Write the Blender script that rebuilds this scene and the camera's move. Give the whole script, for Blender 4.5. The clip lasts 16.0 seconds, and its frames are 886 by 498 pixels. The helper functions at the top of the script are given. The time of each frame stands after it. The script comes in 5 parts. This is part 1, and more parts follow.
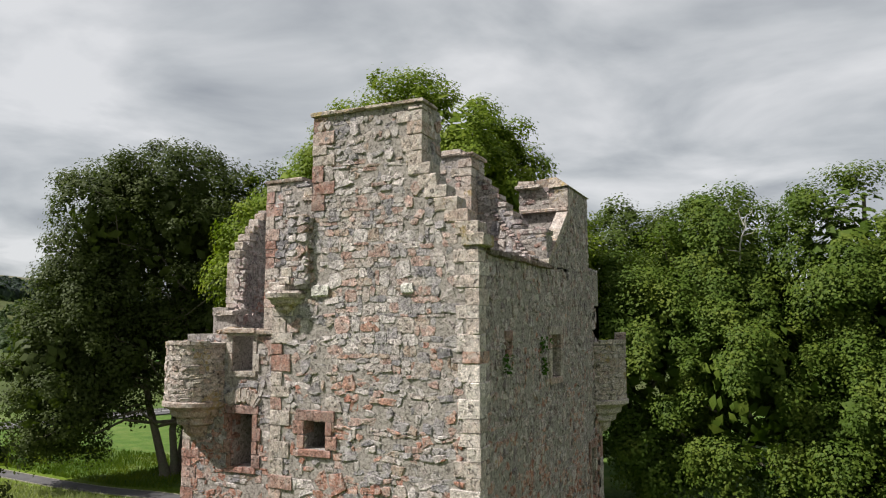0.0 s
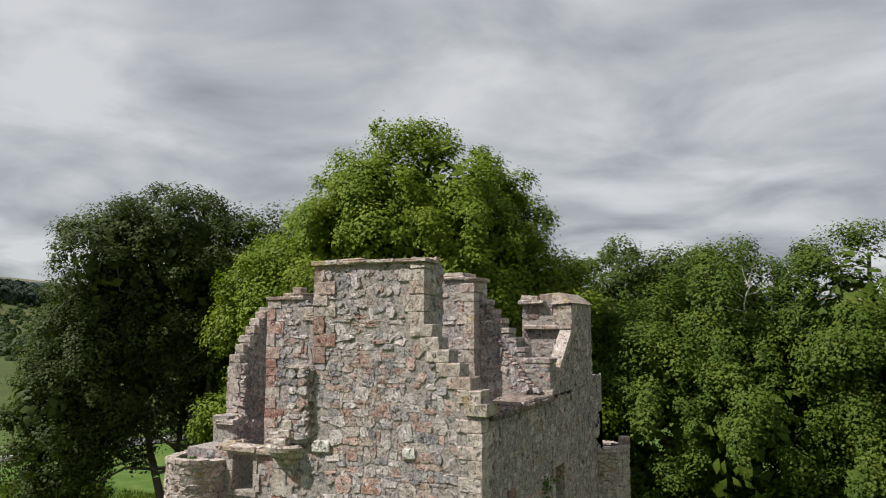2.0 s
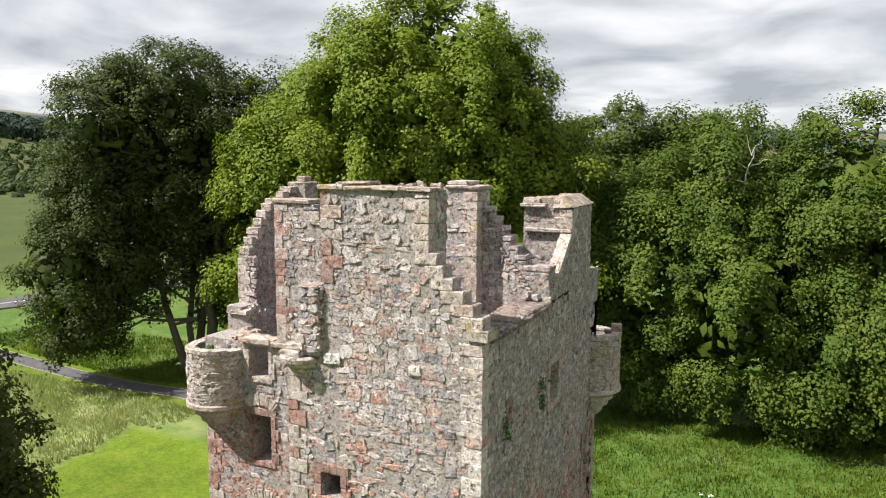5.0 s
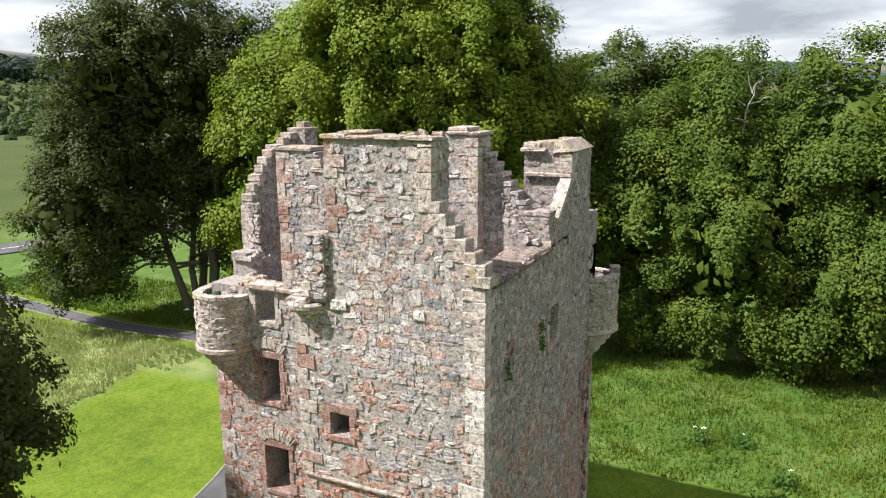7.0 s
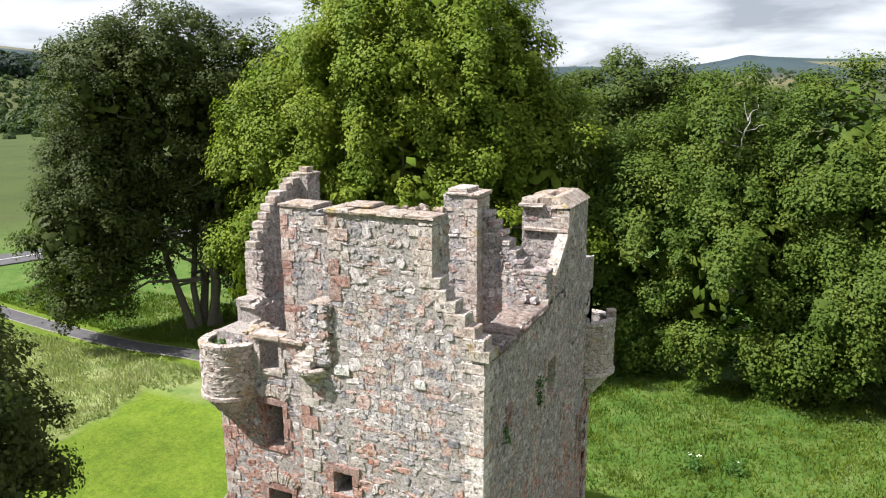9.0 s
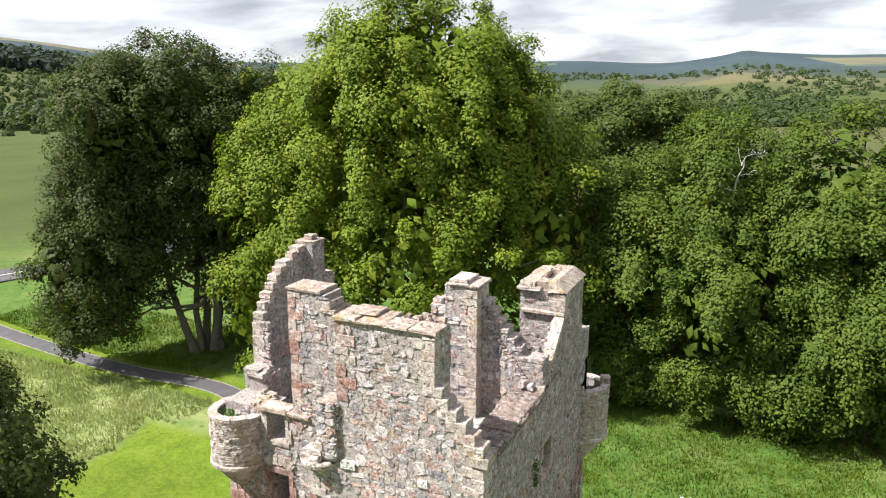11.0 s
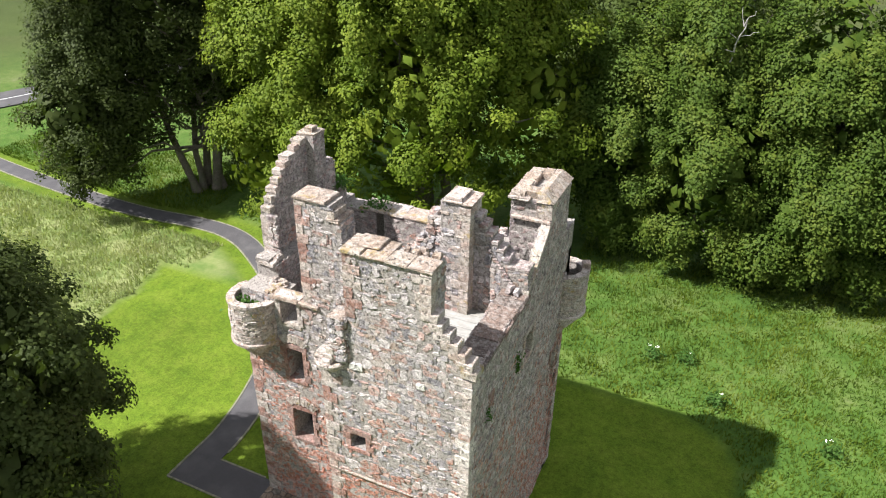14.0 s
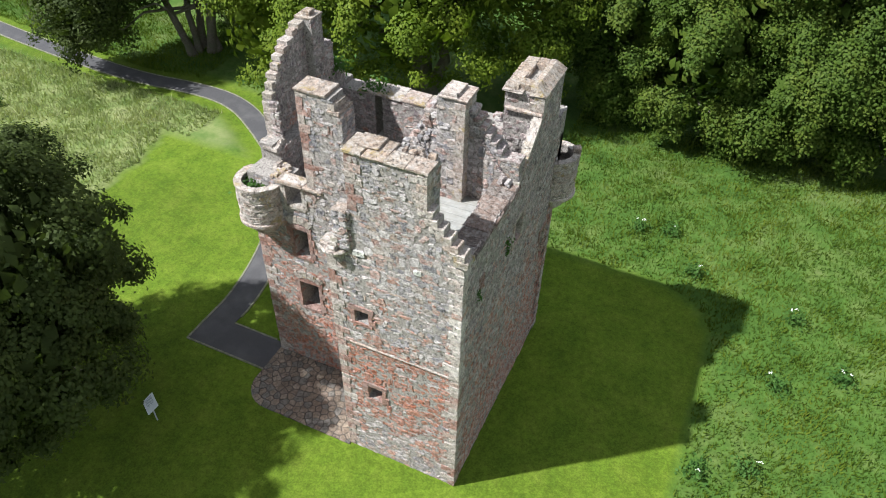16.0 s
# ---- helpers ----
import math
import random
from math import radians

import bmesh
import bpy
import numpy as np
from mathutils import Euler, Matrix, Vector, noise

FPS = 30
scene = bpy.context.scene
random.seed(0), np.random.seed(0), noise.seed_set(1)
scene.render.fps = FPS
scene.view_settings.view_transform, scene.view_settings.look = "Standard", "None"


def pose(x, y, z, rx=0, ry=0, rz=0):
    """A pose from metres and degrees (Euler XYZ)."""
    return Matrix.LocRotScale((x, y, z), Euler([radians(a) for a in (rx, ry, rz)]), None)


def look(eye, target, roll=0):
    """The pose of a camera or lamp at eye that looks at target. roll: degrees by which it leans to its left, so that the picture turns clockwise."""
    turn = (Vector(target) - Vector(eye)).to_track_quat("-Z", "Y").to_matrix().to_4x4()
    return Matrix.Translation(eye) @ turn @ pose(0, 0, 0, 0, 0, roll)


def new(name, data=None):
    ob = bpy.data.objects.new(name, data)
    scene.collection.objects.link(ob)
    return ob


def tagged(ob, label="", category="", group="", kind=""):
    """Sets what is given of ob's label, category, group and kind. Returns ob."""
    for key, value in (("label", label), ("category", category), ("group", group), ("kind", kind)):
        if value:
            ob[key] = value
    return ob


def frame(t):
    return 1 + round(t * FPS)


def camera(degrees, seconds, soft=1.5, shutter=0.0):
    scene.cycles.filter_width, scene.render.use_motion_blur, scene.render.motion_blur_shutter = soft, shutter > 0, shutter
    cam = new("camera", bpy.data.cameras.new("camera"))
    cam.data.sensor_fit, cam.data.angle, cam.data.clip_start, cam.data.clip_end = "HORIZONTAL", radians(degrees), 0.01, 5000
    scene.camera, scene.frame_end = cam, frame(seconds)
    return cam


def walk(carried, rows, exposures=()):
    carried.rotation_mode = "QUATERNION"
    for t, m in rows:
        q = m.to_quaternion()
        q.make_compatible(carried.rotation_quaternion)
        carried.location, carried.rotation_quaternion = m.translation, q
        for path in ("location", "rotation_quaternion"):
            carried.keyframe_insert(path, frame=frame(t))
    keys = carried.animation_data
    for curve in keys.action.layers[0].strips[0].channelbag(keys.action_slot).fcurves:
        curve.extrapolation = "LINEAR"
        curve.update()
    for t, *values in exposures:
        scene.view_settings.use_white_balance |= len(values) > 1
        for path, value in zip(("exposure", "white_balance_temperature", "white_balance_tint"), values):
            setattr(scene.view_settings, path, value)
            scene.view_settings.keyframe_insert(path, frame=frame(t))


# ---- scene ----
cam = camera(64.5, 16.0, soft=1.1)
EXPO = [(0.0, 0.64, 6500, 10), (3.0, 0.40, 6450, 10), (3.5, 0.40, 6450, 10), (4.2, 0.80, 6500, 10), (5.0, 1.08, 6500, 11), (7.5, 1.16, 6250, 11),
        (9.0, 1.22, 6200, 11), (12.5, 1.38, 6450, 12), (14.5, 1.13, 6100, 9), (16.0, 0.93, 5900, 6)]
SKY_STRENGTH, SUN_STRENGTH = 0.47, 5.0
PATH = [
    (0, (5.486, -13.385, 11.57), (4.641, -11.585, 11.785), -0.1),
    (1, (5.507, -13.437, 13.301), (4.659, -11.639, 13.518), -0.1),
    (2, (5.546, -13.526, 15.053), (4.696, -11.729, 15.271), -0.0),
    (3, (5.574, -13.636, 16.742), (4.723, -11.84, 16.965), 0.1),
    (3.5, (5.581, -13.746, 17.091), (4.727, -11.941, 17.198), 0.2),
    (4, (5.617, -13.797, 17.196), (4.761, -11.993, 17.088), 0.3),
    (4.5, (5.617, -13.808, 17.187), (4.763, -12.008, 17.011), 0.3),
    (5, (5.599, -13.798, 17.124), (4.748, -12.005, 16.874), 0.3),
    (7.5, (5.624, -14.153, 17.636), (4.791, -12.386, 17.207), -0.3),
    (8, (5.633, -14.174, 18.117), (4.8, -12.407, 17.69), -0.2),
    (8.5, (5.637, -14.177, 18.716), (4.807, -12.41, 18.28), -0.3),
    (9, (5.64, -14.201, 19.308), (4.811, -12.434, 18.871), -0.3),
    (9.5, (5.668, -14.237, 19.916), (4.838, -12.468, 19.491), -0.2),
    (12, (5.611, -14.655, 23.916), (4.811, -12.911, 23.351), 0.5),
    (12.5, (5.574, -14.727, 24.533), (4.793, -13.015, 23.855), 0.7),
    (13, (5.582, -14.747, 25.165), (4.821, -13.073, 24.38), 0.8),
    (13.5, (5.646, -14.731, 25.797), (4.904, -13.099, 24.911), 0.7),
    (14, (5.686, -14.708, 26.417), (4.968, -13.121, 25.433), 0.8),
    (14.5, (5.816, -14.73, 26.987), (5.12, -13.194, 25.911), 0.9),
    (15, (5.91, -14.821, 27.583), (5.244, -13.341, 26.414), 1.0),
    (15.5, (5.991, -14.987, 28.109), (5.355, -13.567, 26.852), 1.2),
    (16, (5.978, -15.134, 28.465), (5.371, -13.767, 27.137), 1.4),
]
walk(cam, [(t, look(e, g, r)) for t, e, g, r in PATH], EXPO)

# ---- light ----
SUN_AZ, SUN_EL = 233.0, 50.0
world = bpy.data.worlds.new("sky")
scene.world = world
world.use_nodes = True
wn, wl = world.node_tree.nodes, world.node_tree.links
wn.clear()
w_out = wn.new("ShaderNodeOutputWorld")
w_bg = wn.new("ShaderNodeBackground")
w_sky = wn.new("ShaderNodeTexSky")
w_sky.sky_type, w_sky.sun_disc = "NISHITA", False
w_sky.sun_elevation, w_sky.sun_rotation = radians(SUN_EL), radians(SUN_AZ)
w_co = wn.new("ShaderNodeTexCoord")
w_sep = wn.new("ShaderNodeSeparateXYZ")
wl.new(w_co.outputs["Generated"], w_sep.inputs[0])


def wmath(op, a, b=0.0, clamp=False):
    n = wn.new("ShaderNodeMath")
    n.operation, n.use_clamp = op, clamp
    for i, v in enumerate((a, b)):
        if isinstance(v, (int, float)):
            n.inputs[i].default_value = v
        else:
            wl.new(v, n.inputs[i])
    return n.outputs[0]


# a cloud deck seen in perspective: the direction over its height
w_h = wmath("ADD", wmath("MAXIMUM", w_sep.outputs[2], 0.0), 0.15)
w_pl = wn.new("ShaderNodeCombineXYZ")
wl.new(wmath("DIVIDE", w_sep.outputs[0], w_h), w_pl.inputs[0])
wl.new(wmath("DIVIDE", w_sep.outputs[1], w_h), w_pl.inputs[1])
w_n1 = wn.new("ShaderNodeTexNoise")
w_n1.inputs["Scale"].default_value, w_n1.inputs["Detail"].default_value = 1.35, 8
w_n1.inputs["Roughness"].default_value, w_n1.inputs["Distortion"].default_value = 0.50, 0.35
wl.new(w_pl.outputs[0], w_n1.inputs["Vector"])
w_ramp = wn.new("ShaderNodeValToRGB")
w_ramp.color_ramp.elements[0].position, w_ramp.color_ramp.elements[0].color = 0.33, (0.47, 0.50, 0.545, 1)
w_ramp.color_ramp.elements[1].position, w_ramp.color_ramp.elements[1].color = 0.62, (1.06, 1.07, 1.09, 1)
e = w_ramp.color_ramp.elements.new(0.47)
e.color = (0.74, 0.77, 0.80, 1)
wl.new(w_n1.outputs[0], w_ramp.inputs[0])
w_mix = wn.new("ShaderNodeMix")
w_mix.data_type = "RGBA"
w_mix.inputs[0].default_value = 0.9
w_sc = wn.new("ShaderNodeVectorMath")
w_sc.operation = "SCALE"
w_sc.inputs["Scale"].default_value = 0.11
wl.new(w_sky.outputs[0], w_sc.inputs[0])
wl.new(w_sc.outputs[0], w_mix.inputs[6])
wl.new(w_ramp.outputs[0], w_mix.inputs[7])
wl.new(w_mix.outputs[2], w_bg.inputs[0])
w_bg.inputs[1].default_value = SKY_STRENGTH
wl.new(w_bg.outputs[0], w_out.inputs[0])

sun = new("sun", bpy.data.lights.new("sun", "SUN"))
sun.data.energy, sun.data.angle, sun.data.color = SUN_STRENGTH, radians(1.0), (1.0, 0.955, 0.885)
s_az, s_el = radians(SUN_AZ), radians(SUN_EL)
sun.matrix_world = look((math.sin(s_az) * math.cos(s_el) * 60, math.cos(s_az) * math.cos(s_el) * 60, math.sin(s_el) * 60 + 5), (0, 0, 5))


# ---- materials ----
class Mat:
    """A small helper round one node material."""

    def __init__(self, name, rough=0.9, spec=0.3):
        self.m = bpy.data.materials.new(name)
        self.m.use_nodes = True
        self.n, self.l = self.m.node_tree.nodes, self.m.node_tree.links
        self.b = self.n["Principled BSDF"]
        self.b.inputs["Roughness"].default_value = rough
        self.b.inputs["Specular IOR Level"].default_value = spec

    def put(self, v, socket):
        if isinstance(v, (int, float)):
            socket.default_value = v
        elif isinstance(v, tuple):
            socket.default_value = (*v, 1) if len(v) == 3 and len(socket.default_value) == 4 else v
        else:
            self.l.new(v, socket)

    def math(self, op, a, b=0.0, clamp=False):
        n = self.n.new("ShaderNodeMath")
        n.operation, n.use_clamp = op, clamp
        self.put(a, n.inputs[0]), self.put(b, n.inputs[1])
        return n.outputs[0]

    def pos(self):
        return self.n.new("ShaderNodeNewGeometry").outputs["Position"]

    def noise(self, scale, detail=4, rough=0.55, vec=None, distort=0.0):
        n = self.n.new("ShaderNodeTexNoise")
        n.inputs["Scale"].default_value, n.inputs["Detail"].default_value = scale, detail
        n.inputs["Roughness"].default_value, n.inputs["Distortion"].default_value = rough, distort
        self.l.new(vec or self.pos(), n.inputs["Vector"])
        return n.outputs[0]

    def ramp(self, v, stops, mode="LINEAR"):
        n = self.n.new("ShaderNodeValToRGB")
        n.color_ramp.interpolation = mode
        el = n.color_ramp.elements
        while len(el) < len(stops):
            el.new(0.5)
        for e, (p, c) in zip(el, stops):
            e.position, e.color = p, (c, c, c, 1) if isinstance(c, (int, float)) else (*c, 1)
        self.l.new(v, n.inputs[0])
        return n.outputs[0]

    def mix(self, f, a, b, mode="MIX"):
        n = self.n.new("ShaderNodeMix")
        n.data_type, n.blend_type = "RGBA", mode
        self.put(f, n.inputs[0]), self.put(a, n.inputs[6]), self.put(b, n.inputs[7])
        return n.outputs[2]

    def rand(self):
        """One random number for each stone, be it an object or an island of a joined mesh."""
        a = self.n.new("ShaderNodeObjectInfo").outputs["Random"]
        b = self.n.new("ShaderNodeNewGeometry").outputs["Random Per Island"]
        return self.math("FRACT", self.math("ADD", a, b))

    def bump(self, h, strength=0.5, dist=0.02):
        n = self.n.new("ShaderNodeBump")
        n.inputs["Strength"].default_value, n.inputs["Distance"].default_value = strength, dist
        self.l.new(h, n.inputs["Height"])
        self.l.new(n.outputs[0], self.b.inputs["Normal"])

    def color(self, v):
        self.put(v, self.b.inputs["Base Color"])
        return self.m


def soften(palette, k):
    """Stones of one quarry: every tone drawn towards the mean."""
    mean = [sum(c[i] for _, c in palette) / len(palette) for i in range(3)]
    return [(p, tuple(mean[i] + (c[i] - mean[i]) * k for i in range(3))) for p, c in palette]


def stone_material(name, palette, red=0.0, lichen=0.35, moss=0.2, gold=0.655, band=False):
    m = Mat(name, 0.92, 0.2)
    r = m.rand()
    c = m.ramp(r, palette, "CONSTANT")
    if red:
        zone = m.noise(0.42, 3)
        sep = m.n.new("ShaderNodeSeparateXYZ")
        m.l.new(m.pos(), sep.inputs[0])
        if band:
            low = m.math("SUBTRACT", 0.30, m.math("MULTIPLY", m.math("ABSOLUTE", m.math("SUBTRACT", sep.outputs[2], 6.0)), 0.085))
        else:
            low = m.math("MULTIPLY", m.math("SUBTRACT", 10.5, sep.outputs[2]), 0.055)
        pick = m.math("FRACT", m.math("MULTIPLY", r, 7.31))
        hit = m.math("GREATER_THAN", m.math("ADD", m.math("ADD", zone, low), m.math("MULTIPLY", pick, 0.45)), 1.02 - red)
        reds = m.ramp(pick, [(0.0, (0.37, 0.135, 0.085)), (0.4, (0.39, 0.185, 0.13)), (0.7, (0.33, 0.145, 0.105)), (1.0, (0.43, 0.25, 0.195))])
        c = m.mix(hit, c, reds)
    g = m.noise(7.0, 8, 0.72)
    c = m.mix(0.8, c, m.ramp(g, [(0.30, 0.32), (0.5, 0.95), (0.70, 1.65)]), "MULTIPLY")
    fine = m.noise(24.0, 6, 0.8)
    c = m.mix(0.85, c, m.ramp(fine, [(0.34, 0.38), (0.52, 1.0), (0.68, 1.6)]), "MULTIPLY")
    speck = m.noise(62.0, 4, 0.8)
    c = m.mix(0.8, c, m.ramp(speck, [(0.36, 0.42), (0.52, 1.05), (0.66, 1.6)]), "MULTIPLY")
    broad = m.noise(0.8, 5, 0.65)
    c = m.mix(0.7, c, m.ramp(broad, [(0.33, 0.66), (0.5, 1.0), (0.67, 1.22)]), "MULTIPLY")
    w = m.noise(4.6, 9, 0.78, distort=0.4)
    c = m.mix(m.ramp(w, [(0.47, 0.0), (0.58, lichen)]), c, (0.53, 0.497, 0.468))
    d = m.noise(1.5, 8, 0.72, distort=0.6)
    c = m.mix(m.ramp(d, [(0.57, 0.0), (0.68, moss)]), c, (0.075, 0.072, 0.06))
    # pits and cracks: the shade inside them is painted as dark spots
    pit = m.noise(10.5, 6, 0.72, distort=0.9)
    c = m.mix(m.ramp(pit, [(0.585, 0.0), (0.66, 0.85)]), c, (0.06, 0.05, 0.045))
    y = m.noise(1.05, 8, 0.78, distort=0.3)
    c = m.mix(m.ramp(y, [(gold, 0.0), (gold + 0.045, 0.72)]), c, (0.31, 0.225, 0.07))
    h = m.math("ADD", m.math("MULTIPLY", g, 0.8), m.math("MULTIPLY", fine, 0.25))
    m.bump(m.math("SUBTRACT", h, m.ramp(pit, [(0.57, 0.0), (0.67, 0.9)])), 1.0, 0.075)
    return m.color(c)


GREYS = [(0.0, (0.405, 0.350, 0.337)), (0.12, (0.287, 0.262, 0.273)), (0.24, (0.505, 0.453, 0.447)), (0.36, (0.349, 0.225, 0.190)),
         (0.46, (0.405, 0.343, 0.312)), (0.56, (0.219, 0.206, 0.225)), (0.65, (0.455, 0.306, 0.268)), (0.74, (0.337, 0.311, 0.321)), (0.84, (0.330, 0.245, 0.194)), (0.91, (0.554, 0.489, 0.475))]
# darker rubble tones: shade of the east and inner faces put into the colour
SHADE_TONES = [(0.0, (0.348, 0.274, 0.261)), (0.2, (0.259, 0.209, 0.210)), (0.4, (0.415, 0.337, 0.320)), (0.55, (0.336, 0.229, 0.210)),
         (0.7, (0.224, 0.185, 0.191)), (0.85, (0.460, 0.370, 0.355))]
DRESSED = [(0.0, (0.444, 0.367, 0.323)), (0.3, (0.404, 0.312, 0.265)), (0.5, (0.474, 0.405, 0.365)), (0.8, (0.393, 0.335, 0.282))]
M_RUBBLE = stone_material("rubble", soften(GREYS, 0.95), red=0.10, lichen=0.5, gold=0.66)
M_LOW = stone_material("rubble_red_band", soften(GREYS, 0.7), red=0.30, lichen=0.28, moss=0.35, band=True)
M_SHADE = stone_material("rubble_shaded", SHADE_TONES, red=0.12, lichen=0.8, moss=0.75)
M_DRESSED = stone_material("dressed_stone", DRESSED, red=0.0, lichen=0.5, gold=0.565)
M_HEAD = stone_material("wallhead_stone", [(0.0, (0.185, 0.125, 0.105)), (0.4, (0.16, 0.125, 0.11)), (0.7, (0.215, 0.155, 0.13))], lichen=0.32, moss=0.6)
M_COPE = stone_material("cope_slab", [(0.0, (0.355, 0.275, 0.225)), (0.4, (0.325, 0.245, 0.19)), (0.7, (0.37, 0.30, 0.245))], lichen=0.45, moss=0.35, gold=0.585)
M_PALE = stone_material("pale_stone", [(0.0, (0.66, 0.63, 0.59)), (0.5, (0.70, 0.67, 0.63))], lichen=0.2, moss=0.1, gold=0.75)
M_CORNER = stone_material("corner_stone", [(0.0, (0.56, 0.485, 0.45)), (0.3, (0.50, 0.415, 0.375)), (0.55, (0.60, 0.53, 0.495)), (0.9, (0.43, 0.27, 0.22))], lichen=0.5)
M_RED = stone_material("red_sandstone", [(0.0, (0.304, 0.163, 0.131)), (0.35, (0.342, 0.199, 0.163)), (0.7, (0.285, 0.178, 0.152))], lichen=0.2, moss=0.1)
M_QUOIN = stone_material("quoin_stone", [(0.0, (0.345, 0.216, 0.182)), (0.2, (0.435, 0.367, 0.328)), (0.5, (0.305, 0.168, 0.135)), (0.65, (0.423, 0.307, 0.265)), (0.85, (0.474, 0.409, 0.373))])
M_PAVE = stone_material("paving_stone", [(0.0, (0.25, 0.19, 0.145)), (0.3, (0.19, 0.17, 0.15)), (0.6, (0.30, 0.235, 0.18)), (0.85, (0.22, 0.165, 0.13))], lichen=0.12)

m = Mat("mortar", 0.95, 0.1)
g = m.noise(14, 7, 0.75)
c = m.ramp(g, [(0.28, (0.10, 0.084, 0.075)), (0.5, (0.31, 0.28, 0.26)), (0.74, (0.49, 0.455, 0.425))])
# dark spots paint the shade in cavities of the joints
c = m.mix(m.ramp(m.noise(10.5, 6, 0.72, distort=0.9), [(0.52, 0.0), (0.62, 0.9)]), c, (0.065, 0.055, 0.048))
m.bump(g, 1.0, 0.04)
M_MORTAR = m.color(c)

# near-black: shade of rooms and hollow tops as colour; also the paving's bedding
m = Mat("room_shade_and_bedding", 0.95, 0.1)
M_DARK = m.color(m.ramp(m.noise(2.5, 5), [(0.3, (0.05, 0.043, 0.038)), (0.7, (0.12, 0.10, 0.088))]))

m = Mat("lead_roof", 0.55, 0.4)
g = m.noise(3, 6)
M_LEAD = m.color(m.mix(m.ramp(m.noise(1.2, 6, 0.7), [(0.4, 0.0), (0.7, 0.7)]), m.ramp(g, [(0.3, (0.25, 0.245, 0.235)), (0.7, (0.36, 0.355, 0.345))]), (0.23, 0.21, 0.18)))

m = Mat("asphalt", 0.9, 0.25)
g = m.noise(60, 4, 0.7)
c = m.ramp(g, [(0.3, (0.052, 0.049, 0.053)), (0.7, (0.09, 0.086, 0.09))])
M_ASPHALT = m.color(m.mix(m.ramp(m.noise(0.8, 5), [(0.45, 0.0), (0.75, 0.5)]), c, (0.13, 0.125, 0.125)))
m.bump(g, 0.4, 0.01)

m = Mat("path_edging", 0.9)
M_EDGE = m.color(m.ramp(m.noise(4, 6), [(0.35, (0.13, 0.14, 0.08)), (0.65, (0.25, 0.23, 0.18))]))
m = Mat("white_line", 0.8)
M_WHITE = m.color(m.ramp(m.noise(6, 5), [(0.3, (0.55, 0.55, 0.54)), (0.6, (0.75, 0.75, 0.74))]))
m = Mat("sign_metal", 0.4, 0.5)
M_STEEL = m.color(m.ramp(m.noise(8, 4), [(0.3, (0.32, 0.33, 0.34)), (0.7, (0.42, 0.43, 0.44))]))
m = Mat("sign_face", 0.35, 0.5)
M_SIGN = m.color(m.ramp(m.noise(4, 4), [(0.3, (0.58, 0.61, 0.62)), (0.7, (0.68, 0.70, 0.71))]))
m = Mat("sign_ink", 0.5)
M_INK = m.color(m.ramp(m.noise(4, 4), [(0.3, (0.20, 0.24, 0.26)), (0.7, (0.28, 0.31, 0.33))]))

m = Mat("bark", 0.95, 0.15)
g = m.noise(7, 7, 0.7, distort=0.8)
M_BARK = m.color(m.mix(m.ramp(m.noise(1.3, 5), [(0.45, 0.0), (0.6, 0.5)]), m.ramp(g, [(0.3, (0.075, 0.062, 0.05)), (0.7, (0.20, 0.175, 0.145))]), (0.12, 0.135, 0.08)))
m.bump(g, 0.9, 0.06)
m = Mat("dead_wood", 0.9, 0.15)
M_DEADWOOD = m.color(m.ramp(m.noise(5, 5), [(0.3, (0.30, 0.28, 0.25)), (0.7, (0.48, 0.46, 0.42))]))


def leaf_material(name, a, b, c3, patch=0.42):
    m = Mat(name, 0.6, 0.12)
    r = m.n.new("ShaderNodeNewGeometry").outputs["Random Per Island"]
    big = m.noise(patch, 3)
    v = m.math("ADD", m.math("MULTIPLY", r, 0.26), m.math("MULTIPLY", big, 0.9))
    c = m.ramp(v, [(0.2, a), (0.55, b), (0.9, c3)])
    m.color(c)
    tr = m.n.new("ShaderNodeBsdfTranslucent")
    m.l.new(m.mix(1.0, c, (1.0, 1.15, 0.45), "MULTIPLY"), tr.inputs[0])
    mx = m.n.new("ShaderNodeMixShader")
    mx.inputs[0].default_value = 0.32
    m.l.new(m.b.outputs[0], mx.inputs[1]), m.l.new(tr.outputs[0], mx.inputs[2])
    m.l.new(mx.outputs[0], m.n["Material Output"].inputs[0])
    return m.m


M_LIME = leaf_material("leaf_lime", (0.066, 0.112, 0.011), (0.122, 0.172, 0.016), (0.20, 0.235, 0.026))
M_DARKLEAF = leaf_material("leaf_dark", (0.030, 0.043, 0.012), (0.050, 0.068, 0.017), (0.080, 0.100, 0.026))
M_MIDLEAF = leaf_material("leaf_mid", (0.038, 0.070, 0.010), (0.066, 0.106, 0.015), (0.128, 0.160, 0.024))
M_BACKLEAF = leaf_material("leaf_back", (0.040, 0.062, 0.013), (0.062, 0.090, 0.018), (0.098, 0.122, 0.027))
M_FARLEAF = leaf_material("leaf_far", (0.030, 0.050, 0.018), (0.044, 0.068, 0.024), (0.062, 0.088, 0.032))
M_PALEBLADE = leaf_material("pale_grass_blade", (0.16, 0.205, 0.075), (0.25, 0.28, 0.12), (0.38, 0.38, 0.21), 0.25)
M_CONIFER = leaf_material("conifer", (0.018, 0.030, 0.024), (0.026, 0.040, 0.032), (0.034, 0.05, 0.038))
M_BLADE = leaf_material("grass_blade", (0.040, 0.080, 0.010), (0.078, 0.122, 0.012), (0.155, 0.175, 0.020), 0.16)
M_HERB = leaf_material("herb_leaf", (0.045, 0.10, 0.022), (0.06, 0.13, 0.028), (0.09, 0.16, 0.035))
m = Mat("white_flower", 0.8)
